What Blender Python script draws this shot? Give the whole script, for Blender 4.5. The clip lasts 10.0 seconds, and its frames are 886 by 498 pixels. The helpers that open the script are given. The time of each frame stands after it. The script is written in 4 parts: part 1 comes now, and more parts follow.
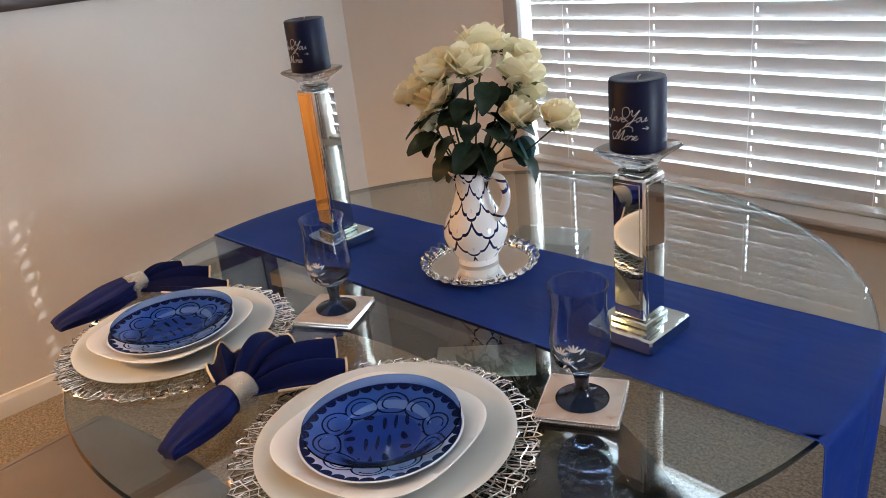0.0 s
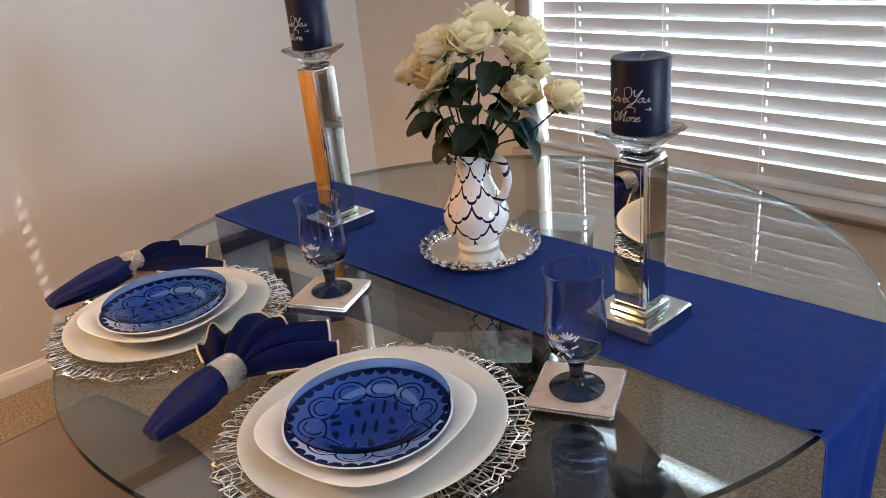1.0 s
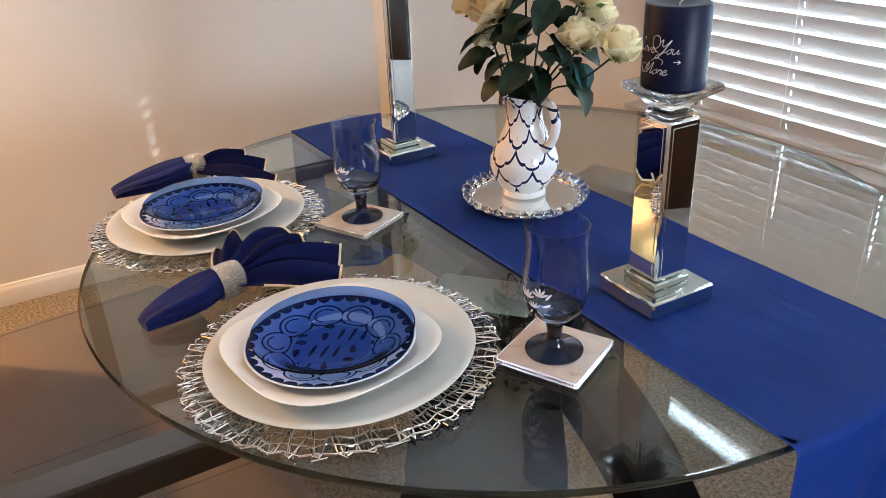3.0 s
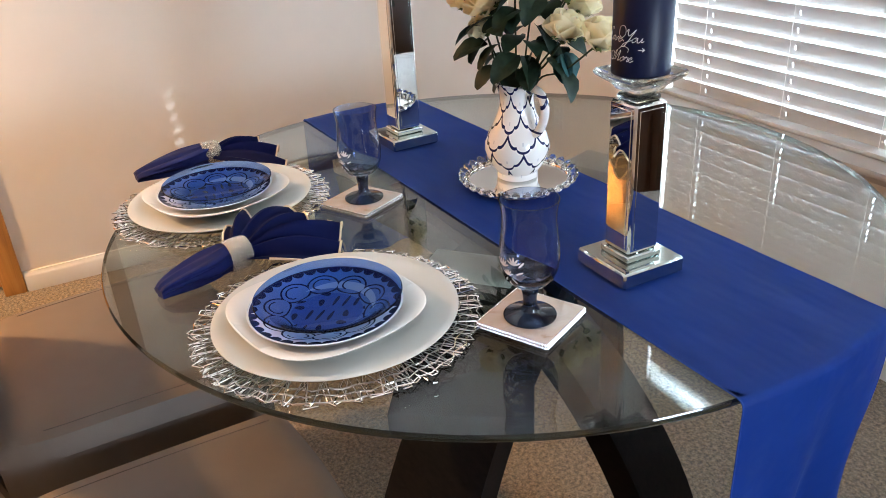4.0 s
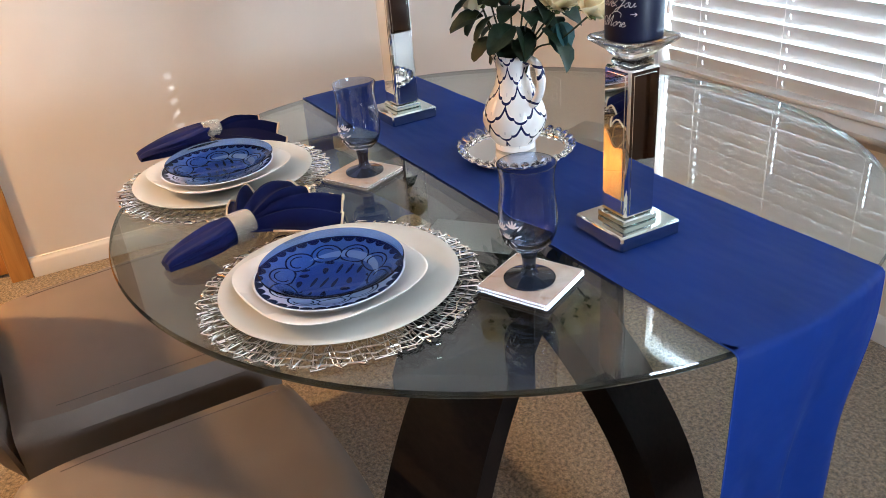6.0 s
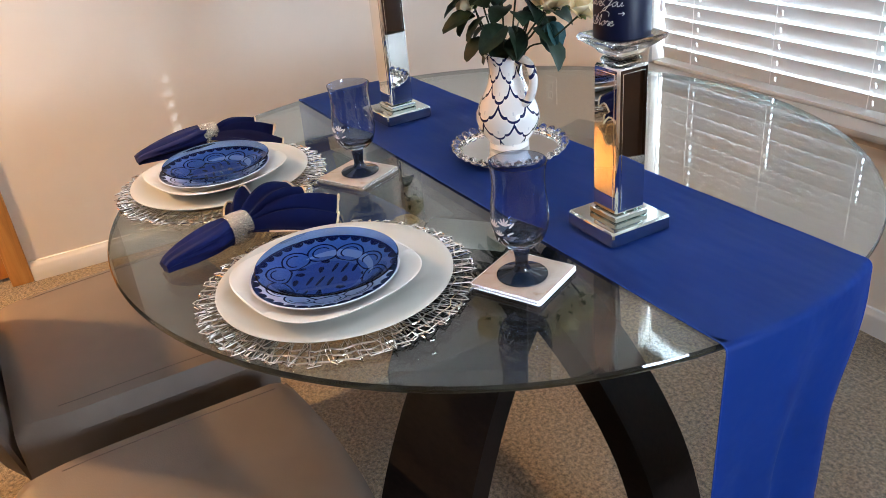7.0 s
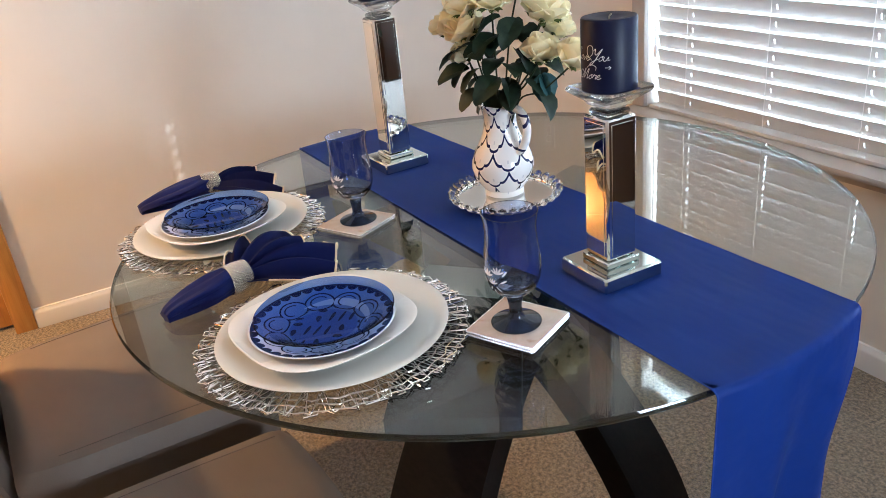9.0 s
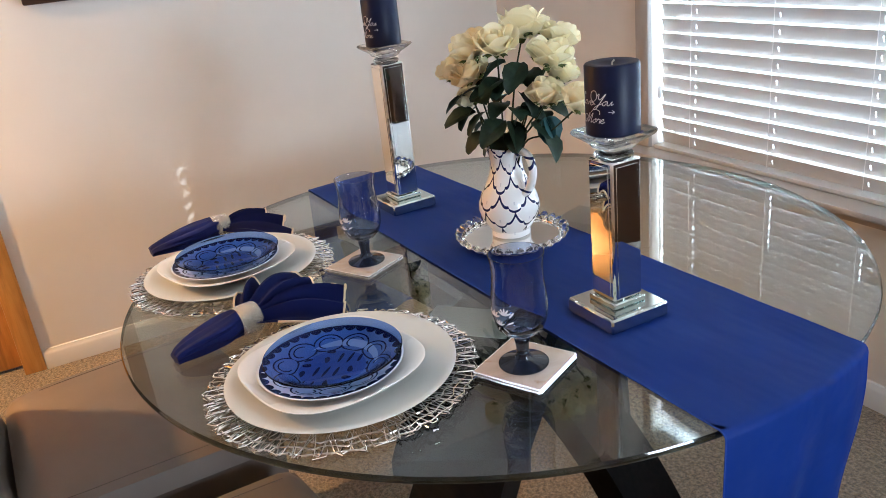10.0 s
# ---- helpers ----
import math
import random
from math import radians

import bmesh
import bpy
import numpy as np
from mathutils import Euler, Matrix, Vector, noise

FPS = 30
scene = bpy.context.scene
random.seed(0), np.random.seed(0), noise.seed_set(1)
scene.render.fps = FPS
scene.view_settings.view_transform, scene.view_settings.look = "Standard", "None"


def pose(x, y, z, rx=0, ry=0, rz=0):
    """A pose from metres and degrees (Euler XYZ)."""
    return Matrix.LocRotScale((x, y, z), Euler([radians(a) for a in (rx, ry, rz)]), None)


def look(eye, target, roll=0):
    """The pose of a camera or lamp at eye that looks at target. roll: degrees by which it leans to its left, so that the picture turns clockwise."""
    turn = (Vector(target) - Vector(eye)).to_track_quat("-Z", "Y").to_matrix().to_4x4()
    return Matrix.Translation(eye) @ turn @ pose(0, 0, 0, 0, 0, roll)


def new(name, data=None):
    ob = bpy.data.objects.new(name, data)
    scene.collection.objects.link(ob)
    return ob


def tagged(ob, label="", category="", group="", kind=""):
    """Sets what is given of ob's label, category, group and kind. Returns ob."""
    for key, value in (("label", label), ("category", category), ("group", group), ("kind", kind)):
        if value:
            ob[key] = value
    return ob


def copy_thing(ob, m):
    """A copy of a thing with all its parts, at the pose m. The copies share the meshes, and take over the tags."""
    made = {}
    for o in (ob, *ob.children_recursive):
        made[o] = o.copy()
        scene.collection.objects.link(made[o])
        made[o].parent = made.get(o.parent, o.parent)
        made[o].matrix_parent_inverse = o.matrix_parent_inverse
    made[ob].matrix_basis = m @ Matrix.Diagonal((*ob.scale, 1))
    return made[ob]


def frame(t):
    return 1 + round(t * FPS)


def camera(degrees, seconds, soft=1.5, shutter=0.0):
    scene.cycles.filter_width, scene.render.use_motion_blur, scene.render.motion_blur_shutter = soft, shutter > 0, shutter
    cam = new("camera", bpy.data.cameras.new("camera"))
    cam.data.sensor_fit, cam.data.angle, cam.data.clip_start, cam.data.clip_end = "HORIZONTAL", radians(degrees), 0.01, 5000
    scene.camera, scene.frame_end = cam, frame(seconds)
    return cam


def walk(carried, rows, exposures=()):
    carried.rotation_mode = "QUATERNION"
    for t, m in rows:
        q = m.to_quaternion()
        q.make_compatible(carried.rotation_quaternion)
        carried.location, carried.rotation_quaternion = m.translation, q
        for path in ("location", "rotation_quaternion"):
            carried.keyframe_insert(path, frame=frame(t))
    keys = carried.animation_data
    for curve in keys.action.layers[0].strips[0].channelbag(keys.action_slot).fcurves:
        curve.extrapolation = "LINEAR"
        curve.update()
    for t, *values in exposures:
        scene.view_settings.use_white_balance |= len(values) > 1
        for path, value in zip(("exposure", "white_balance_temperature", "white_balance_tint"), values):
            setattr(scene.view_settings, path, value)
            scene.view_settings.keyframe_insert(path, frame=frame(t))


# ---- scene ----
cam = camera(59.3, 10.0, 0.65)
PATH = [
    (0, (0.162, 0.226, 1.344), (-1.227, 1.449, 0.587), -6.4),
    (0.5, (0.161, 0.24, 1.335), (-1.231, 1.455, 0.57), -6.3),
    (1, (0.162, 0.26, 1.325), (-1.245, 1.446, 0.541), -5.9),
    (1.5, (0.159, 0.285, 1.312), (-1.26, 1.432, 0.493), -5.4),
    (2, (0.167, 0.364, 1.302), (-1.325, 1.389, 0.452), -4.8),
    (2.5, (0.193, 0.414, 1.292), (-1.349, 1.338, 0.414), -3.3),
    (2.7, (0.214, 0.422, 1.289), (-1.349, 1.307, 0.409), -2.8),
    (4, (0.357, 0.432, 1.303), (-1.253, 1.211, 0.408), -3.6),
    (4.5, (0.359, 0.427, 1.304), (-1.252, 1.196, 0.404), -3.9),
    (5, (0.363, 0.425, 1.304), (-1.245, 1.188, 0.394), -4.4),
    (5.5, (0.373, 0.419, 1.292), (-1.227, 1.184, 0.368), -4.6),
    (7, (0.401, 0.42, 1.296), (-1.196, 1.184, 0.364), -5.6),
    (7.5, (0.406, 0.422, 1.299), (-1.195, 1.189, 0.378), -5.8),
    (8, (0.409, 0.424, 1.298), (-1.199, 1.199, 0.396), -5.8),
    (8.5, (0.41, 0.425, 1.298), (-1.209, 1.207, 0.422), -5.9),
    (9, (0.419, 0.427, 1.314), (-1.219, 1.21, 0.475), -6.2),
    (9.5, (0.426, 0.426, 1.323), (-1.234, 1.212, 0.531), -6.4),
    (10, (0.428, 0.423, 1.323), (-1.249, 1.216, 0.576), -6.5),
]
walk(cam, [(t, look(eye, target, roll)) for t, eye, target, roll in PATH],
     exposures=[(0, 0.36, 5300, 5), (2.5, 0.56, 5250, 4), (4.0, 0.78, 5150, 3), (8.5, 0.78, 5100, 3), (10.0, 0.60, 5100, 3)])

# ---- world, sun, large lights ----
world = bpy.data.worlds.new("sky_world")
scene.world = world
world.use_nodes = True
wn = world.node_tree.nodes
sky = wn.new("ShaderNodeTexSky")
sky.sky_type = "NISHITA"
sky.sun_disc = False
sky.sun_elevation = radians(30)
sky.sun_rotation = radians(38)
wn["Background"].inputs[1].default_value = 0.12
world.node_tree.links.new(sky.outputs[0], wn["Background"].inputs[0])


def lamp(name, kind, m, energy, colour, **more):
    data = bpy.data.lights.new(name, kind)
    data.energy, data.color = energy, colour
    for key, value in more.items():
        if key == "size":
            data.size = value
        elif key == "size_y":
            data.shape, data.size_y = "RECTANGLE", value
        elif key == "angle":
            data.angle = value
        elif key == "radius":
            data.shadow_soft_size = value
    ob = new(name, data)
    ob.matrix_basis = m
    return ob


SUN_WAY = Vector((-1.11, -1.445, -1.05))
lamp("sun", "SUN", look((0, 6, 6), Vector((0, 6, 6)) + SUN_WAY), 5.0, (1.0, 0.93, 0.82), angle=radians(0.5))
lamp("window_light", "AREA", look((-0.65, 2.42, 1.32), (-0.65, 0.0, 1.32)), 168, (0.95, 0.97, 1.0), size=1.84, size_y=1.62)
lamp("east_window_light", "AREA", look((2.20, 1.48, 1.31), (0.0, 1.25, 1.05)), 30, (1.0, 0.99, 1.0), size=0.58, size_y=0.50)
lamp("hall_bulb", "POINT", pose(-2.02, -1.10, 2.28), 250, (1.0, 0.50, 0.16), radius=0.055)

# ---- materials ----


class Mat:
    """A node material with short helpers."""

    def __init__(self, name, rough=0.5, metal=0.0, **inputs):
        self.m = bpy.data.materials.new(name)
        self.m.use_nodes = True
        self.n = self.m.node_tree.nodes
        self.b = self.n["Principled BSDF"]
        self.put("Roughness", rough)
        self.put("Metallic", metal)
        for key, value in inputs.items():
            self.put(key.replace("_", " "), value)
        self.uv = None

    def put(self, key, value):
        if isinstance(value, bpy.types.NodeSocket):
            self.m.node_tree.links.new(value, self.b.inputs[key])
        else:
            self.b.inputs[key].default_value = (*value, 1.0) if isinstance(value, tuple) and self.b.inputs[key].type == "RGBA" else value

    def link(self, a, b):
        self.m.node_tree.links.new(a, b)

    def coords(self):
        if self.uv is None:
            self.uv = self.n.new("ShaderNodeTexCoord").outputs["Object"]
        return self.uv

    def math(self, op, a, b=0.0, c=0.0):
        node = self.n.new("ShaderNodeMath")
        node.operation = op
        for slot, value in zip(node.inputs, (a, b, c)):
            if isinstance(value, bpy.types.NodeSocket):
                self.link(value, slot)
            else:
                slot.default_value = value
        return node.outputs[0]

    def noise(self, scale, detail=3.0, rough=0.6, stretch=None, distortion=0.0):
        node = self.n.new("ShaderNodeTexNoise")
        node.inputs["Scale"].default_value = scale
        node.inputs["Detail"].default_value = detail
        node.inputs["Roughness"].default_value = rough
        node.inputs["Distortion"].default_value = distortion
        vec = self.coords()
        if stretch:
            mp = self.n.new("ShaderNodeMapping")
            mp.inputs["Scale"].default_value = stretch
            self.link(vec, mp.inputs[0])
            vec = mp.outputs[0]
        self.link(vec, node.inputs["Vector"])
        return node.outputs["Fac"]

    def voronoi(self, scale, feature="F1"):
        node = self.n.new("ShaderNodeTexVoronoi")
        node.feature = feature
        node.inputs["Scale"].default_value = scale
        self.link(self.coords(), node.inputs["Vector"])
        return node

    def ramp(self, fac, *stops):
        node = self.n.new("ShaderNodeValToRGB")
        els = node.color_ramp.elements
        while len(els) < len(stops):
            els.new(0.5)
        for el, (pos, col) in zip(els, stops):
            el.position, el.color = pos, (*col, 1.0)
        self.link(fac, node.inputs[0])
        return node.outputs[0]

    def mix(self, fac, a, b):
        node = self.n.new("ShaderNodeMix")
        node.data_type = "RGBA"
        for slot, value in ((node.inputs[0], fac), (node.inputs[6], a), (node.inputs[7], b)):
            if isinstance(value, bpy.types.NodeSocket):
                self.link(value, slot)
            else:
                slot.default_value = (*value, 1.0) if isinstance(value, tuple) else value
        return node.outputs[2]

    def bump(self, height, strength=0.3, distance=0.002):
        node = self.n.new("ShaderNodeBump")
        node.inputs["Strength"].default_value = strength
        node.inputs["Distance"].default_value = distance
        self.link(height, node.inputs["Height"])
        self.link(node.outputs[0], self.b.inputs["Normal"])

    def xyz(self):
        node = self.n.new("ShaderNodeSeparateXYZ")
        self.link(self.coords(), node.inputs[0])
        return node.outputs


def painted(name, base, spread=0.03, rough=0.55, grain=180.0, bump=0.12):
    """Wall or trim paint with faint roller texture and cloudy tone."""
    m = Mat(name, rough)
    lo = tuple(c * (1 - spread) for c in base)
    hi = tuple(min(1.0, c * (1 + spread)) for c in base)
    m.put("Base Color", m.ramp(m.noise(2.2, 4), (0.3, lo), (0.7, hi)))
    m.bump(m.noise(grain, 2), bump, 0.001)
    return m.m


M_WALL = painted("wall_paint", (0.74, 0.675, 0.595), 0.03, 0.5)
M_CEIL = painted("ceiling_paint", (0.86, 0.85, 0.82), 0.02, 0.8)
M_TRIM = painted("white_trim_paint", (0.70, 0.67, 0.63), 0.02, 0.35, 60, 0.05)
M_CASING = painted("tan_trim_paint", (0.42, 0.375, 0.33), 0.02, 0.4, 60, 0.05)
M_SLAT = painted("blind_slat", (0.56, 0.545, 0.525), 0.02, 0.4, 40, 0.05)


def make_carpet():
    m = Mat("carpet_pile", 0.95)
    f = m.noise(105, 5, 0.8)
    c = m.ramp(f, (0.40, (0.10, 0.060, 0.028)), (0.50, (0.38, 0.268, 0.145)), (0.60, (0.66, 0.49, 0.29)))
    m.put("Base Color", m.mix(m.math("MULTIPLY", m.noise(5, 3), 0.3), c, (0.40, 0.28, 0.16)))
    m.put("Sheen Weight", 0.3)
    m.bump(m.math("ADD", f, m.math("MULTIPLY", m.noise(40, 3), 0.9)), 1.0, 0.03)
    return m.m


M_CARPET = make_carpet()


def make_oak():
    m = Mat("honey_oak", 0.4)
    g = m.noise(3, 5, 0.6, (14, 14, 1.2), 0.6)
    m.put("Base Color", m.ramp(g, (0.3, (0.50, 0.22, 0.045)), (0.55, (0.70, 0.33, 0.065)), (0.75, (0.78, 0.41, 0.10))))
    m.bump(g, 0.15, 0.001)
    return m.m


def make_dark_wood():
    m = Mat("espresso_wood", 0.5, Specular_IOR_Level=0.12)
    g = m.noise(4, 5, 0.6, (3, 30, 30), 0.4)
    m.put("Base Color", m.ramp(g, (0.3, (0.005, 0.0036, 0.003)), (0.7, (0.012, 0.0078, 0.006))))
    m.bump(g, 0.08, 0.001)
    return m.m


M_OAK = make_oak()
M_DARKWOOD = make_dark_wood()


def make_glass(name, colour, rough=0.0, ior=1.5):
    m = Mat(name, rough, 0.0, IOR=ior)
    m.put("Base Color", colour)
    m.put("Transmission Weight", 1.0)
    return m.m


M_TABLEGLASS = make_glass("table_edge_glass", (0.24, 0.28, 0.265), 0.04, 1.5)


def make_sheet_glass(name, tint, power=5.0):
    """A flat sheet: light goes straight through, with a Fresnel gloss."""
    m = Mat(name, 0.0)
    clear = m.n.new("ShaderNodeBsdfTransparent")
    clear.inputs[0].default_value = (*tint, 1.0)
    gloss = m.n.new("ShaderNodeBsdfGlossy")
    gloss.inputs["Roughness"].default_value = 0.0
    facing = m.n.new("ShaderNodeLayerWeight")
    facing.inputs["Blend"].default_value = 0.5
    fres = m.math("ADD", m.math("MULTIPLY", m.math("POWER", facing.outputs["Facing"], power), 0.95), 0.05)
    mixer = m.n.new("ShaderNodeMixShader")
    m.link(fres, mixer.inputs[0])
    m.link(clear.outputs[0], mixer.inputs[1])
    m.link(gloss.outputs[0], mixer.inputs[2])
    m.link(mixer.outputs[0], m.n["Material Output"].inputs["Surface"])
    return m.m


M_SHEET = make_sheet_glass("clear_sheet_glass", (0.95, 0.975, 0.965))
M_TOPGLASS = make_sheet_glass("table_top_glass", (0.84, 0.88, 0.86), 2.8)
M_CRYSTAL = make_glass("crystal", (0.98, 0.99, 1.0), 0.0, 1.52)


def make_bright_crystal(name):
    """Cut crystal: refracting facets with a share of straight light."""
    m = Mat(name, 0.0, 0.0, IOR=1.52)
    m.put("Base Color", (0.98, 0.99, 1.0))
    m.put("Transmission Weight", 1.0)
    clear = m.n.new("ShaderNodeBsdfTransparent")
    mixer = m.n.new("ShaderNodeMixShader")
    mixer.inputs[0].default_value = 0.15
    m.link(m.b.outputs[0], mixer.inputs[1])
    m.link(clear.outputs[0], mixer.inputs[2])
    m.link(mixer.outputs[0], m.n["Material Output"].inputs["Surface"])
    return m.m


M_CLEAR = make_bright_crystal("cut_crystal")
M_GOBLET = make_glass("blue_smoked_glass", (0.60, 0.67, 0.86), 0.0, 1.5)
M_GOBLETFOOT = make_glass("deep_blue_glass", (0.010, 0.018, 0.060), 0.0, 1.5)
M_BLUEPLATE = make_glass("cobalt_plate_glass", (0.17, 0.29, 0.66), 0.02, 1.16)


def make_metal(name, colour, rough, scratch=0.0):
    m = Mat(name, rough, 1.0)
    m.put("Base Color", colour)
    if scratch:
        m.bump(m.noise(30, 4, 0.7, (1, 40, 1)), scratch, 0.0005)
    return m.m


M_MIRROR = make_metal("mirror_glass", (0.76, 0.77, 0.75), 0.015)
M_BEVEL = make_metal("bevelled_mirror_edge", (0.55, 0.60, 0.58), 0.06)
M_WIRE = make_metal("silver_wire", (0.93, 0.91, 0.87), 0.10)
M_BRUSHED = make_metal("brushed_steel", (0.62, 0.62, 0.60), 0.32, 0.25)
M_TRAYMIRROR = make_metal("tray_mirror", (0.82, 0.82, 0.80), 0.02)


def make_cloth(name, base, weave=900.0, sheen=0.3, rough=0.75, var=0.25):
    m = Mat(name, rough)
    f = m.noise(9, 4)
    m.put("Base Color", m.ramp(f, (0.25, tuple(c * (1 - var) for c in base)), (0.75, tuple(c * (1 + var) for c in base))))
    m.put("Sheen Weight", sheen)
    m.put("Specular IOR Level", 0.2)
    m.put("Sheen Tint", (0.35, 0.45, 0.9))
    m.bump(m.noise(weave, 2), 0.15, 0.0006)
    return m.m


M_RUNNER = make_cloth("royal_blue_satin", (0.018, 0.054, 0.315), 700, 0.05, 0.5, 0.06)
M_NAPKIN = make_cloth("navy_napkin_cloth", (0.006, 0.010, 0.080), 900, 0.05, 0.8, 0.15)
nt = M_RUNNER.node_tree
fine = nt.nodes["Bump"]
fold_noise = nt.nodes.new("ShaderNodeTexNoise")
fold_noise.inputs["Scale"].default_value = 7.0
fold_bump = nt.nodes.new("ShaderNodeBump")
fold_bump.inputs["Strength"].default_value = 0.35
fold_bump.inputs["Distance"].default_value = 0.010
nt.links.new(fold_noise.outputs["Fac"], fold_bump.inputs["Height"])
nt.links.new(fold_bump.outputs[0], fine.inputs["Normal"])
M_HEM = make_cloth("cream_hem", (0.78, 0.64, 0.44), 900, 0.1, 0.8, 0.1)
M_HEM.node_tree.nodes["Principled BSDF"].inputs["Sheen Weight"].default_value = 0.0


def make_leather():
    m = Mat("grey_leatherette", 0.42)
    m.put("Base Color", m.ramp(m.noise(4, 4), (0.3, (0.112, 0.086, 0.066)), (0.7, (0.155, 0.120, 0.094))))
    v = m.voronoi(420)
    m.bump(m.math("ADD", v.outputs["Distance"], m.noise(25, 3)), 0.10, 0.001)
    return m.m


M_LEATHER = make_leather()
M_SEAM = painted("seam_thread", (0.075, 0.060, 0.050), 0.1, 0.7)


def make_wax():
    m = Mat("navy_wax", 0.42)
    m.put("Base Color", m.ramp(m.noise(30, 3), (0.3, (0.003, 0.005, 0.022)), (0.7, (0.005, 0.008, 0.034))))
    m.put("Specular IOR Level", 0.22)
    m.bump(m.noise(60, 3), 0.05, 0.001)
    return m.m


M_WAX = make_wax()
M_INK = painted("silver_print", (0.70, 0.70, 0.70), 0.05, 0.35, 300, 0.0)
M_WICK = painted("wick", (0.55, 0.50, 0.42), 0.1, 0.9)
M_CHARGER = painted("matt_white_china", (0.60, 0.60, 0.56), 0.015, 0.42, 300, 0.03)
M_CHINA = painted("glazed_white_china", (0.84, 0.81, 0.76), 0.01, 0.12, 20, 0.02)


def make_pattern_plate():
    """White glaze with cobalt scallops at the rim, a ring of loops and a leafy middle."""
    m = Mat("painted_blue_china", 0.14)
    x, y, _ = m.xyz()
    r = m.math("SQRT", m.math("ADD", m.math("MULTIPLY", x, x), m.math("MULTIPLY", y, y)))
    a = m.math("DIVIDE", m.math("ARCTAN2", y, x), 2 * math.pi)
    # scallops along the rim
    fs = m.math("SUBTRACT", m.math("FRACT", m.math("MULTIPLY", a, 34.0)), 0.5)
    us = m.math("DIVIDE", m.math("MULTIPLY", m.math("MULTIPLY", fs, 2 * math.pi / 34), r), 0.0090)
    vs = m.math("DIVIDE", m.math("SUBTRACT", r, 0.0972), 0.0105)
    rim = m.math("MULTIPLY", m.math("LESS_THAN", m.math("ADD", m.math("MULTIPLY", us, us), m.math("MULTIPLY", vs, vs)), 1.0), m.math("LESS_THAN", r, 0.0972))
    # a ring of double loops
    k = 10.0
    f = m.math("SUBTRACT", m.math("FRACT", m.math("ADD", m.math("MULTIPLY", a, k), 0.5)), 0.5)
    u = m.math("MULTIPLY", m.math("MULTIPLY", f, 2 * math.pi / k), r)
    v = m.math("SUBTRACT", r, 0.066)
    d = m.math("SQRT", m.math("ADD", m.math("MULTIPLY", u, u), m.math("MULTIPLY", m.math("MULTIPLY", v, v), 1.9)))
    loop = m.math("LESS_THAN", m.math("ABSOLUTE", m.math("SUBTRACT", d, 0.0215)), 0.0015)
    loop2 = m.math("MULTIPLY", m.math("LESS_THAN", m.math("ABSOLUTE", m.math("SUBTRACT", d, 0.0135)), 0.0012), m.math("GREATER_THAN", m.math("ADD", u, v), -0.004))
    # leaves on curved stems in the middle
    xs = m.math("MULTIPLY", x, 42.0)
    ys = m.math("ADD", m.math("MULTIPLY", y, 44.0), m.math("SINE", m.math("MULTIPLY", x, 62.0)))
    fx = m.math("SUBTRACT", m.math("FRACT", m.math("ADD", xs, m.math("MULTIPLY", m.math("FLOOR", ys), 0.5))), 0.5)
    fy = m.math("SUBTRACT", m.math("FRACT", ys), 0.5)
    sk = m.math("ADD", fx, m.math("MULTIPLY", fy, 0.55))
    e = m.math("ADD", m.math("MULTIPLY", m.math("MULTIPLY", sk, sk), 9.0), m.math("MULTIPLY", m.math("MULTIPLY", fy, fy), 6.0))
    leaf = m.math("MULTIPLY", m.math("LESS_THAN", e, 0.42), m.math("LESS_THAN", r, 0.050))
    ink = m.math("MAXIMUM", m.math("MAXIMUM", rim, loop), m.math("MAXIMUM", loop2, leaf))
    # bluer middle puts the deeper shade of the glass plate above into the colour
    ground_tone = m.mix(m.math("LESS_THAN", r, 0.047), (0.76, 0.78, 0.80), (0.40, 0.47, 0.68))
    m.put("Base Color", m.mix(ink, ground_tone, (0.012, 0.018, 0.075)))
    return m.m


